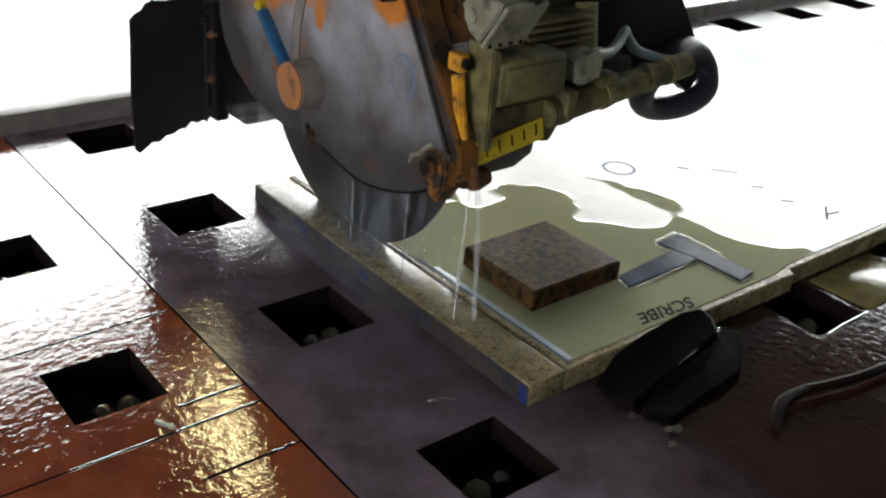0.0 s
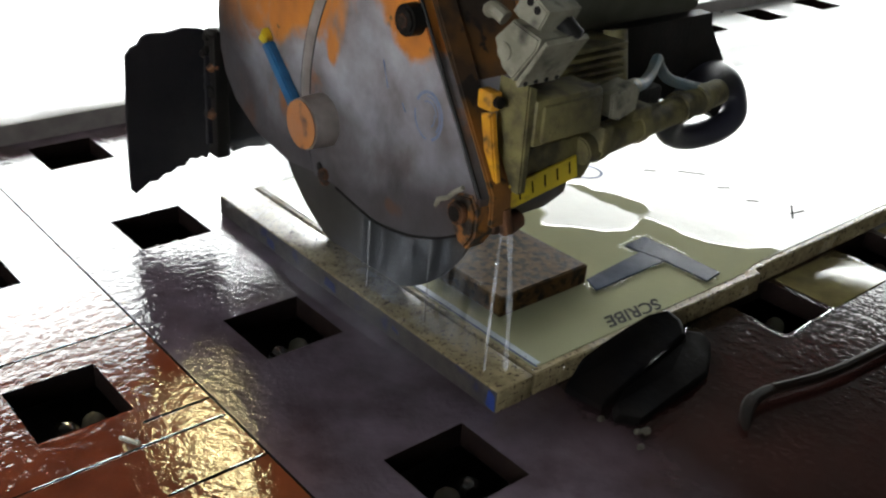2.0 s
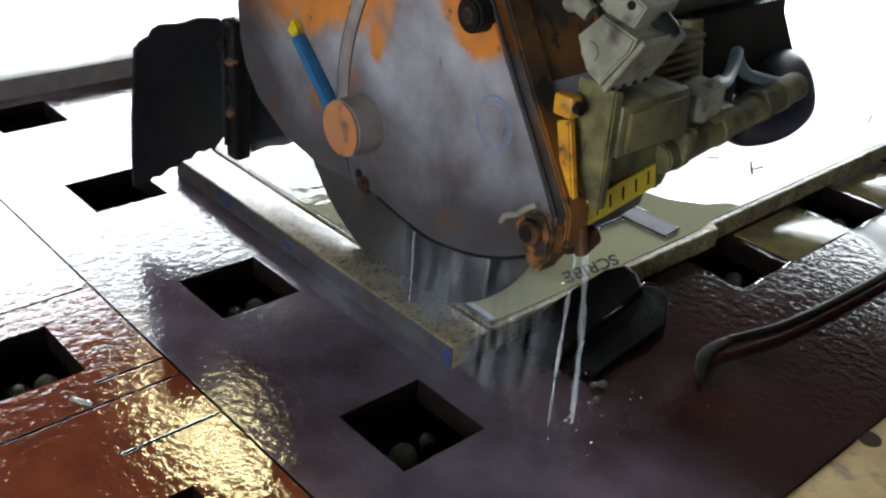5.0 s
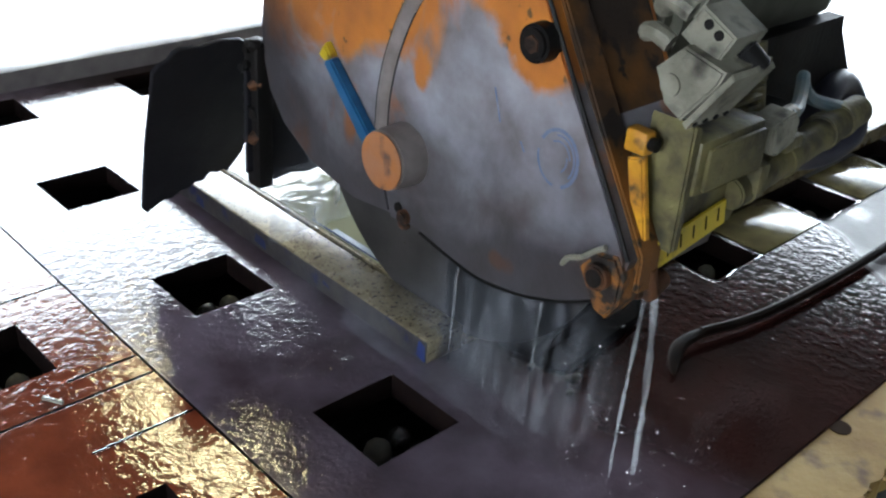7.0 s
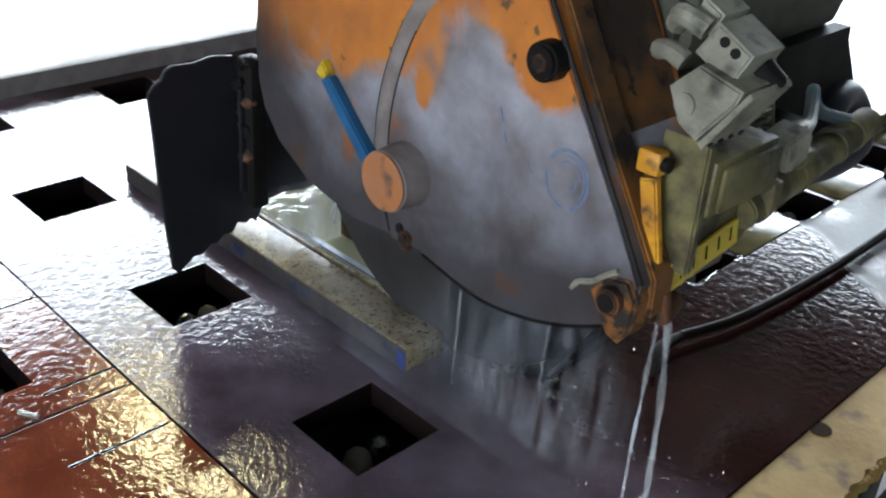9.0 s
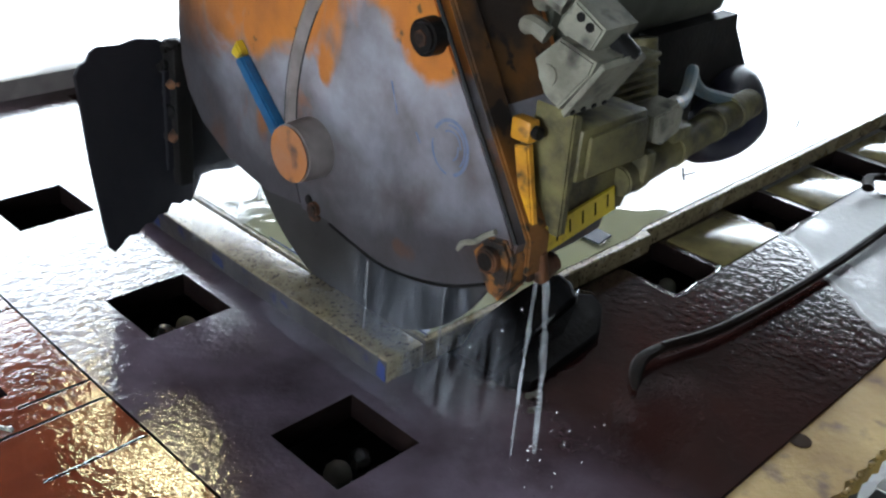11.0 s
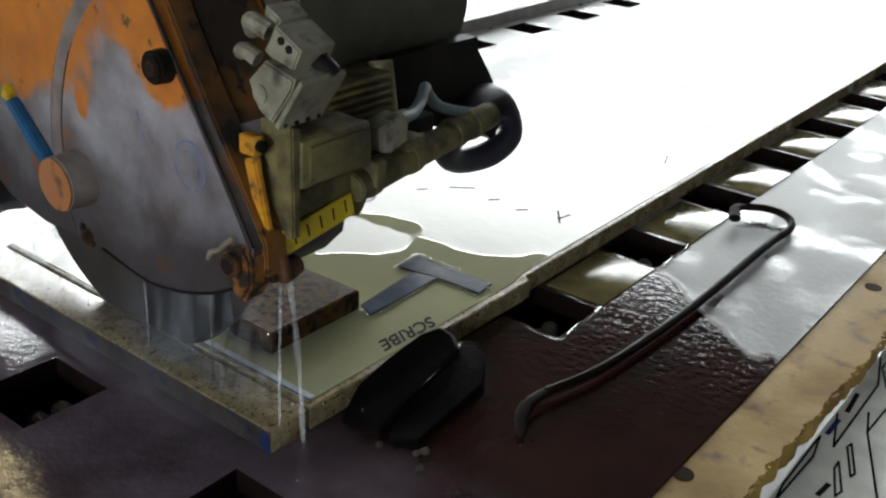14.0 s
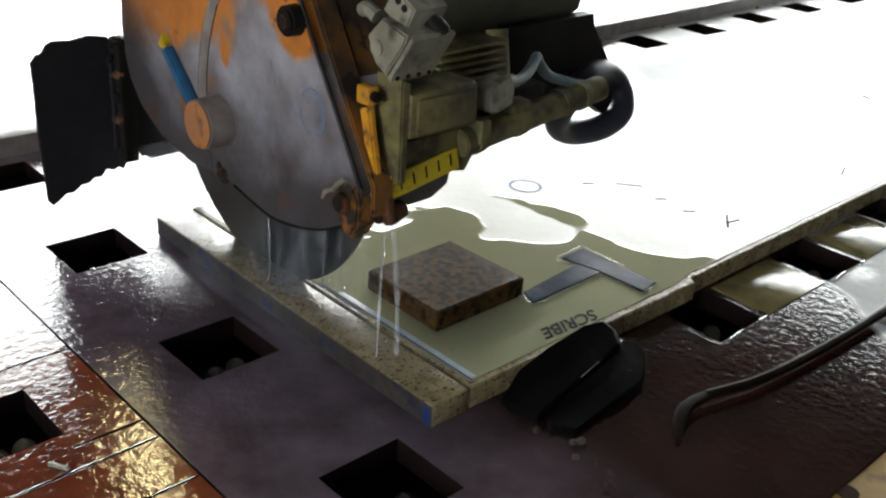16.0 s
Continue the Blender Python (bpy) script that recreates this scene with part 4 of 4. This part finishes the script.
    P("drain_stub", cyl(bmesh.new(), (0.133, 0.209, 0.183), (0.145, 0.206, 0.181), 0.006, 0.007, 12, 0.001), M_DARK, "", dr)
    P("drain_clot", ball(bmesh.new(), (0.136, 0.199, 0.166), 0.007, 2, (0.8, 1.2, 0.9)), M_RUST, "", dr)
    # blue bar with yellow tip
    bar = P("blue_bar", prism(bmesh.new(), [(0.328, 0.306), (0.316, 0.313), (0.247, 0.248), (0.262, 0.238)], 0.126, GX0, 0, 0.002), M_BLUEPL, "blue plastic bar")
    P("yellow_tip", prism(bmesh.new(), [(0.338, 0.312), (0.328, 0.327), (0.317, 0.3145), (0.3285, 0.3075)], 0.127, GX0, 0, 0.002), M_YELLOW, "chipped yellow tip", bar)
    b = P("knob_bolt", cyl(bmesh.new(), (0.118, 0.037, 0.408), (GX0 + 0.001, 0.037, 0.408), 0.0165, 0.0175, 28, 0.003), M_DARK, "black round bolt head")
    P("bolt_socket", cyl(bmesh.new(), (0.117, 0.037, 0.408), (0.1185, 0.037, 0.408), 0.008, seg=6), M_RUST, "", b)
    for r, a0, a1, w in ((0.026, -70, 150, 0.002), (0.0215, -40, 100, 0.0012), (0.026, 175, 265, 0.0013), (0.016, 10, 120, 0.001), (0.012, -60, 20, 0.001)):
        ring = [(GX0 - 0.0042, 0.008 - r * 0.85 * math.cos(radians(a)), 0.312 + r * math.sin(radians(a))) for a in [a0 + (a1 - a0) * k / 9 for k in range(10)]]
        bm = sweep(bmesh.new(), ring, w, 6)
        for v in bm.verts:
            v.co.x = GX0 - 0.0042 + (v.co.x - GX0 + 0.0042) * 0.2
        P("ring_stain", bm, M_STAIN, "faded blue ring stamp", fr)
    for (ya, za), (yb, zb) in (((0.052, 0.313), (0.046, 0.304)), ((0.088, 0.352), (0.078, 0.322))):
        P("paint_scrape", sweep(bmesh.new(), [(GX0 - 0.0041, ya, za), (GX0 - 0.0041, (ya + yb) / 2, (za + zb) / 2), (GX0 - 0.0041, yb, zb)], 0.0009, 6), M_STAIN, "thin dark scrape", fr)
    # lower front pivot with wire clip and nozzle
    pv = P("pivot_lug", prism(bmesh.new(), [(-0.033, 0.225), (-0.050, 0.247), (-0.070, 0.251), (-0.080, 0.235), (-0.079, 0.207), (-0.067, 0.188), (-0.054, 0.192), (-0.044, 0.208)], 0.131, 0.160, 0, 0.003), M_LUG, "rusty orange pivot lug")
    P("pivot_block", box(bmesh.new(), (0.1605, -0.080, 0.200), (0.188, -0.05, 0.222), 0.005), M_RUST, "", pv)
    P("pivot_bolt", cyl(bmesh.new(), (0.121, -0.058, 0.229), (0.130, -0.058, 0.229), 0.012, 0.013, 18, 0.002), M_RUST, "", pv)
    P("pivot_hole", cyl(bmesh.new(), (0.1203, -0.058, 0.229), (0.1215, -0.058, 0.229), 0.0085, seg=16), M_DARK, "", pv)
    P("wire_clip", sweep(bmesh.new(), [(0.136, -0.012, 0.217), (0.133, -0.02, 0.228), (0.131, -0.035, 0.236), (0.129, -0.048, 0.248), (0.129, -0.06, 0.257)], 0.0028, 6), M_ALU, "bent pale wire clip", pv)
    P("water_nozzle", cyl(bmesh.new(), (0.172, -0.076, 0.232), (0.177, -0.082, 0.200), 0.009, 0.0075, 18, 0.002), M_RUST, "rusty water outlet")
    P("nozzle_knob", cyl(bmesh.new(), (0.180, -0.074, 0.206), (0.203, -0.074, 0.211), 0.013, 0.0105, 16, 0.003), M_RUST)
    # yellow bracket on the front wall
    br = P("yellow_bracket", prism(bmesh.new(), [(-0.046, 0.328), (-0.062, 0.333), (-0.078, 0.262), (-0.064, 0.255)], 0.157, 0.166, 0, 0.002), M_AMBER, "yellow painted bracket")
    P("bracket_head", box(bmesh.new(), (0.155, -0.064, 0.334), (0.170, -0.042, 0.355), 0.003), M_AMBER, "", br)
    P("bracket_bolt", cyl(bmesh.new(), (0.1625, -0.070, 0.345), (0.1625, -0.063, 0.345), 0.006, seg=12), M_DARK, "", br)
    P("front_plate", prism(bmesh.new(), [(-0.084, 0.215), (-0.083, 0.25), (-0.02, 0.352), (0.08, 0.52), (0.11, 0.52), (0.0, 0.352), (-0.05, 0.25), (-0.05, 0.215)], 0.150, 0.179, 0, 0.002), M_FRONTW, "rusty sloped front wall")
    P("front_panel", prism(bmesh.new(), [(-0.046, 0.300), (-0.016, 0.351), (0.082, 0.52), (0.11, 0.52), (0.0, 0.352), (-0.03, 0.300)], 0.1795, 0.262, 0, 0.002), M_FRONTW, "stained sloped panel behind the valve block")
    # yellow label with black bars
    tg = P("warning_label", prism(bmesh.new(), [(0.181, 0.228), (0.175, 0.256), (0.275, 0.269), (0.281, 0.243)], -0.081, -0.078, 1, 0.0005), M_YELLOW, "yellow label with dark lettering bars")
    for k in range(5):
        x = 0.192 + k * 0.0185
        z = 0.2365 + k * 0.0032
        P("label_bar", prism(bmesh.new(), [(x, z), (x - 0.003, z + 0.014), (x - 0.001, z + 0.0145), (x + 0.002, z + 0.0005)], -0.0816, -0.0811, 1), M_INK, "", tg)
    P("lower_housing", prism(bmesh.new(), [(0.187, 0.228), (0.275, 0.237), (0.30, 0.232), (0.315, 0.255), (0.315, 0.295), (0.19, 0.295)], -0.0755, -0.03, 1, 0.006), M_GRIME, "grimy olive lower motor housing")
    P("tube_cradle", cyl(bmesh.new(), (0.325, -0.055, 0.264), (0.45, -0.045, 0.27), 0.018, seg=24, bevel=0.004), M_GRIME)
    # motor block details
    P("terminal_box", box(bmesh.new(), (0.186, -0.098, 0.300), (0.286, -0.05, 0.352), 0.006), M_GRIME, "olive square terminal box")
    P("terminal_lid", box(bmesh.new(), (0.192, -0.104, 0.306), (0.280, -0.099, 0.346), 0.004), M_GRIME)
    P("side_plate", prism(bmesh.new(), [(0.177, 0.25), (0.187, 0.25), (0.189, 0.362), (0.176, 0.368)], -0.094, -0.05, 1, 0.002), M_GRIME)
    vb = P("valve_block", prism(bmesh.new(), [(-0.070, 0.438), (-0.086, 0.464), (-0.118, 0.447), (-0.104, 0.419)], 0.165, 0.212, 0, 0.002), M_ALU, "pale slurry-covered valve block")
    P("valve_port", cyl(bmesh.new(), (0.196, -0.108, 0.432), (0.203, -0.124, 0.418), 0.011, 0.010, 18, 0.002), M_DARK, "dark plug", vb)
    for y, z in ((-0.094, 0.452), (-0.104, 0.446)):
        P("valve_screw", cyl(bmesh.new(), (0.1635, y, z), (0.1665, y, z), 0.004, seg=12), M_DARK, "", vb)
    P("elbow_fitting", sweep(bmesh.new(), [(0.165, -0.040, 0.432), (0.160, -0.052, 0.436), (0.162, -0.066, 0.430)], 0.008, 10), M_ALU)
    P("elbow_fitting", sweep(bmesh.new(), [(0.175, -0.046, 0.452), (0.163, -0.058, 0.464), (0.166, -0.078, 0.457)], 0.009, 10), M_ALU)
    P("rear_block", prism(bmesh.new(), [(-0.058, 0.455), (-0.066, 0.478), (-0.085, 0.468), (-0.076, 0.45)], 0.172, 0.21, 0, 0.002), M_ALU)
    lp = P("link_plate", prism(bmesh.new(), [(-0.061, 0.411), (-0.084, 0.434), (-0.122, 0.424), (-0.118, 0.412), (-0.091, 0.376), (-0.074, 0.385)], 0.153, 0.196, 0, 0.002), M_ALU, "grey link plate")
    P("link_boss", cyl(bmesh.new(), (0.151, -0.078, 0.402), (0.1535, -0.078, 0.402), 0.009, seg=20), M_ALU, "", lp)
    P("hole_plate", prism(bmesh.new(), [(-0.126, 0.424), (-0.129, 0.420), (-0.096, 0.370), (-0.092, 0.374)], 0.156, 0.214, 0, 0.0008), M_ALU, "perforated pale plate", lp)
    for k in range(4):
        P("plate_hole", cyl(bmesh.new(), (0.163 + 0.0145 * k, -0.0985, 0.3745), (0.163 + 0.0145 * k, -0.1005, 0.3735), 0.0025, seg=10), M_DARK, "", lp)
    P("motor_housing", prism(bmesh.new(), [(0.006, 0.70), (0.006, 0.405), (0.014, 0.376), (0.032, 0.361), (0.07, 0.352), (0.22, 0.35), (0.27, 0.37), (0.30, 0.42), (0.30, 0.70)], 0.275, 0.594, 0, 0.012), M_MOTOR, "large rounded grey-green motor housing")
    P("motor_sump", box(bmesh.new(), (0.30, -0.035, 0.262), (0.475, 0.022, 0.304), 0.006), M_DARK)
    P("motor_core", box(bmesh.new(), (0.30, 0.03, 0.30), (0.58, 0.22, 0.346), 0.01), M_DARK)
    for k in range(7):
        P("cooling_fin", box(bmesh.new(), (0.29, -0.03, 0.305 + k * 0.0095), (0.40, 0.029, 0.3095 + k * 0.0095), 0.001), M_GRIME)
    P("upright_pipe", cyl(bmesh.new(), (0.405, -0.02, 0.29), (0.41, 0.0, 0.372), 0.014, seg=18), M_GRIME)
    tb = P("hydraulic_tube", cyl(bmesh.new(), (0.28, -0.078, 0.272), (0.548, -0.065, 0.292), 0.0165, seg=24, bevel=0.002), M_GRIME, "olive hydraulic cylinder")
    for x in (0.30, 0.375, 0.46, 0.50):
        P("clamp_ring", cyl(bmesh.new(), (x, -0.077 + (x - 0.28) * 0.05, 0.2735 + (x - 0.3) * 0.075), (x + 0.012, -0.076 + (x - 0.28) * 0.05, 0.2745 + (x - 0.3) * 0.075), 0.0195, seg=20), M_GRIME, "", tb)
    P("tube_fitting", box(bmesh.new(), (0.296, -0.098, 0.272), (0.312, -0.062, 0.302), 0.003), M_GRIME)
    cb = P("connector_block", prism(bmesh.new(), [(0.300, 0.338), (0.338, 0.345), (0.347, 0.337), (0.345, 0.314), (0.318, 0.306), (0.303, 0.312)], -0.098, -0.068, 1, 0.0025), M_ALU, "pale slurry-covered connector block")
    P("connector_gland", cyl(bmesh.new(), (0.338, -0.086, 0.336), (0.356, -0.083, 0.337), 0.009, 0.008, 14), M_ALU, "", cb)
    P("tube_lug", box(bmesh.new(), (0.36, -0.085, 0.290), (0.395, -0.06, 0.308), 0.006), M_GRIME)
    P("hose", sweep(bmesh.new(), [(0.342, -0.088, 0.338), (0.375, -0.078, 0.334), (0.41, -0.062, 0.338), (0.432, -0.05, 0.346), (0.442, -0.047, 0.336), (0.46, -0.05, 0.318), (0.493, -0.059, 0.306), (0.515, -0.066, 0.300)], 0.0068, 10), M_HOSE, "blue-grey rubber hose")
    P("end_bracket", prism(bmesh.new(), [(0.43, 0.37), (0.600, 0.37), (0.604, 0.353), (0.655, 0.288), (0.668, 0.235), (0.655, 0.215), (0.60, 0.25), (0.43, 0.285)], 0.0, 0.02, 1), M_DARK, "black steel end bracket")
    P("bracket_web", box(bmesh.new(), (0.425, 0.021, 0.29), (0.585, 0.16, 0.345)), M_DARK)
    bm = sweep(bmesh.new(), [(0.618 + 0.070 * math.cos(k * math.pi / 6), 0.0 + 0.01 * math.sin(k), 0.241 + 0.045 * math.sin(k * math.pi / 6)) for k in range(12)], 0.0185, 14, True)
    P("hose_loop", bm, M_LOOP, "thick black hose loop")
    # carriage above the head, holding it to the bridge
    P("carriage", box(bmesh.new(), (0.20, 0.05, 0.522), (0.50, 0.42, 0.80), 0.01), M_MOTOR, "grey carriage over the head")
    # rear splash flaps; the outer one swings from its upper edge
    fl = [(0.021, 0.224), (0.019, 0.262), (0.027, 0.272), (0.036, 0.276), (0.041, 0.285), (0.050, 0.29), (0.075, 0.2885), (0.10, 0.292), (0.128, 0.287), (0.146, 0.275), (0.170, 0.25), (0.176, 0.16), (0.168, 0.10), (0.149, 0.072),
          (0.142, 0.078), (0.134, 0.074), (0.122, 0.079), (0.113, 0.068), (0.101, 0.069), (0.092, 0.062), (0.081, 0.063), (0.069, 0.053), (0.058, 0.054), (0.047, 0.045), (0.037, 0.038), (0.030, 0.046), (0.026, 0.10), (0.022, 0.16)]
    bm = prism(bmesh.new(), fl, 0.487, 0.493, 1, 0.0012)
    for v in bm.verts:                           # the worn sheet is slightly dished
        v.co.y += 0.5 * (v.co.x - 0.08) ** 2 + 0.0015 * noise.noise(v.co * 40)
    flap = part("splash_flap", bm, M_FLAP, s, "torn black rubber splash flap", offset=FLAP_AT)
    flap.location = FLAP_AT - O
    P("inner_flap", prism(bmesh.new(), [(0.120, 0.125), (0.122, 0.255), (0.26, 0.23), (0.262, 0.10), (0.235, 0.106), (0.21, 0.104), (0.185, 0.109), (0.16, 0.106), (0.15, 0.128)], 0.468, 0.474, 1, 0.001), M_FLAP, "second rubber flap")
    hg = P("flap_hinge", box(bmesh.new(), (0.128, 0.455, 0.105), (0.15, 0.483, 0.29), 0.004), M_DARK, "black hinge strip with bolts")
    for z in (0.17, 0.21, 0.235, 0.262, 0.28):
        P("hinge_bolt", cyl(bmesh.new(), (0.121 + 0.02 * (z - 0.17), 0.472, z), (0.130, 0.472, z), 0.0045 + 0.02 * abs(z - 0.23), seg=8), M_DARK, "", hg)
    rnd = random.Random(12)
    for k in range(9):
        c = Vector((0.136 + rnd.uniform(-0.008, 0.008), 0.468 + rnd.uniform(-0.012, 0.012), 0.155 + k * 0.0165))
        bm = ball(bmesh.new(), c, rnd.uniform(0.007, 0.012), 2, (0.9, 1, rnd.uniform(0.7, 1.3)))
        for v in bm.verts:
            v.co += 0.005 * noise.noise_vector(v.co * 120)
        P("grime_clot", bm, M_RUST if k % 4 == 1 else M_DARK, "", hg)
    return s, blade, flap


SAW, BLADE, FLAP = saw()


# ---- water ----
def stream(name, pts, r, material, label):
    rnd = random.Random(len(name) + int(pts[0][1] * 1000))
    bm = sweep(bmesh.new(), [Vector(p) - O for p in pts], r, 8)
    for v in bm.verts:
        v.co += Vector((rnd.uniform(-1, 1), rnd.uniform(-1, 1), 0)) * 0.0004
    ob = thing(name, bm, material, label, "water", "water running off the saw", "")
    ob.location = O
    return ob


WATER = []


def veil(name, y0, y1, z0, x, bulge, label, seed, material, across=False):
    """A ragged sheet of falling water, thick enough to be a body of its own, drawn in two skins."""
    rnd = random.Random(seed)
    bm = bmesh.new()
    ny, nz = 26, 14
    off = Vector((rnd.random() * 9, rnd.random() * 9, 0))
    skins = []
    for side in (0, 1):
        g = []
        for i in range(ny + 1):
            u = i / ny
            col = []
            for k in range(nz + 1):
                v = k / nz
                y = y0 + (y1 - y0) * u + 0.012 * v * noise.noise(Vector((u * 5, v * 2, 0)) + off)
                xx = x + bulge * v * v + 0.010 * noise.noise(Vector((u * 7, v * 1.5, 3)) + off) + 0.003 * side
                flat = (y, xx) if across else (xx, y)
                col.append(bm.verts.new(Vector((*flat, z0 + (0.0308 - z0 if across else 0.0008 - z0) * v)) - O))
            g.append(col)
        skins.append(g)
        for i in range(ny):
            for k in range(nz):
                bm.faces.new((g[i][k], g[i + 1][k], g[i + 1][k + 1], g[i][k + 1]))
    A, B = skins
    for i in range(ny):
        for k in (0, nz):
            bm.faces.new((A[i][k], A[i + 1][k], B[i + 1][k], B[i][k]))
    for k in range(nz):
        for i in (0, ny):
            bm.faces.new((A[i][k], A[i][k + 1], B[i][k + 1], B[i][k]))
    bmesh.ops.recalc_face_normals(bm, faces=bm.faces[:])
    ob = thing(name, bm, material, label, "water", "water running off the saw")
    ob.location = O
    WATER.append(ob)


def drops(name, n, lo, hi, label, seed):
    rnd = random.Random(seed)
    bm = bmesh.new()
    for _ in range(n):
        p = Vector([rnd.uniform(a, c) for a, c in zip(lo, hi)]) - O
        ball(bm, p, rnd.uniform(0.0005, 0.0012), 1, (1, 1, rnd.uniform(1, 2.2)))
    ob = thing(name, bm, M_WATER, label, "water", "water running off the saw", "stuff")
    ob.location = O
    WATER.append(ob)


def water():
    WATER.append(stream("water_stream", [(0.178, -0.086, 0.203), (0.181, -0.09, 0.15), (0.184, -0.093, 0.08), (0.186, -0.095, 0.001)], lambda t: 0.0034 - 0.0008 * t + 0.0006 * math.sin(17 * t), M_STREAM, "white stream falling from the saw nozzle"))
    WATER.append(stream("water_stream", [(0.171, -0.08, 0.203), (0.168, -0.081, 0.15), (0.165, -0.082, 0.08), (0.163, -0.083, 0.001)], lambda t: 0.0019 - 0.0006 * t + 0.0004 * math.sin(23 * t), M_STREAM, "thin white trickle from the saw nozzle"))
    for y, x, r in ((0.145, 0.17, 0.0022), (0.03, 0.172, 0.0018)):
        WATER.append(stream("water_trickle", [(x, y, 0.168), (x, y + 0.004, 0.12), (x + 0.001, y + 0.006, 0.06), (x + 0.002, y + 0.008, 0.002)], lambda t, r=r: r * (1 - 0.4 * t), M_STREAM, "thin trickle dripping under the guard"))
    veil("water_veil", -0.09, 0.17, 0.170, 0.182, -0.02, "ragged veil of water falling under the guard", 3, M_VEIL)
    veil("water_veil", 0.0, 0.24, 0.165, 0.174, -0.006, "thin veil of water running off the blade", 5, M_VEIL_B)
    veil("spray_mist", -0.10, 0.47, 0.150, 0.136, -0.014, "pale drifting mist beside the blade", 6, M_HAZE)
    veil("water_veil", 0.135, 0.30, 0.135, 0.435, 0.012, "grey curtain of spray thrown off behind the blade", 11, M_REAR, True)
    drops("splash_drops", 34, (0.12, -0.15, 0.001), (0.24, -0.04, 0.05), "splashing droplets at the foot of the stream", 8)
    drops("splash_drops", 60, (0.13, -0.05, 0.001), (0.21, 0.22, 0.14), "flying droplets below the guard", 9)


water()


# ---- movement ----
SAW_TRAVEL = [(0, 0), (0.5, -0.0284), (1, -0.0568), (1.5, -0.0855), (2, -0.114), (2.5, -0.1425), (3, -0.171), (3.5, -0.1998), (4, -0.228), (4.5, -0.2566), (5, -0.285), (5.5, -0.3137), (6, -0.3422), (6.5, -0.371), (7, -0.3995), (7.5, -0.428), (8, -0.4565), (8.25, -0.463), (8.5, -0.4605), (9, -0.4374), (9.5, -0.4088), (10, -0.3801), (10.5, -0.3515), (11, -0.3225), (11.5, -0.2942), (12, -0.2656), (12.5, -0.2369), (13, -0.2082), (13.5, -0.1796), (14, -0.151), (14.5, -0.1223), (15, -0.0937), (15.5, -0.065), (16, -0.0364)]

# the flap trails behind the saw, then drags the other way on the way back
FLAP_SWING = [(0, 11), (1, 10), (2.5, 12), (4, 15), (6.5, 19), (7.5, 20.5), (8.2, 17), (8.5, 8), (9.2, -3), (11, -6), (12, -4.5), (13.5, 0), (15.5, 5), (16, 6)]


def motions():
    for ob in [SAW] + WATER:
        walk(ob, [(t, Matrix.Translation(O + Vector((0, d, 0)))) for t, d in SAW_TRAVEL])
    at = Vector((KERF, AY, AZC)) - O
    walk(BLADE, [(k * 0.2, Matrix.Translation(at) @ pose(0, 0, 0, (k * 80) % 360)) for k in range(81)])
    walk(FLAP, [(t, Matrix.Translation(FLAP_AT - O) @ pose(0, 0, 0, a)) for t, a in FLAP_SWING])


motions()
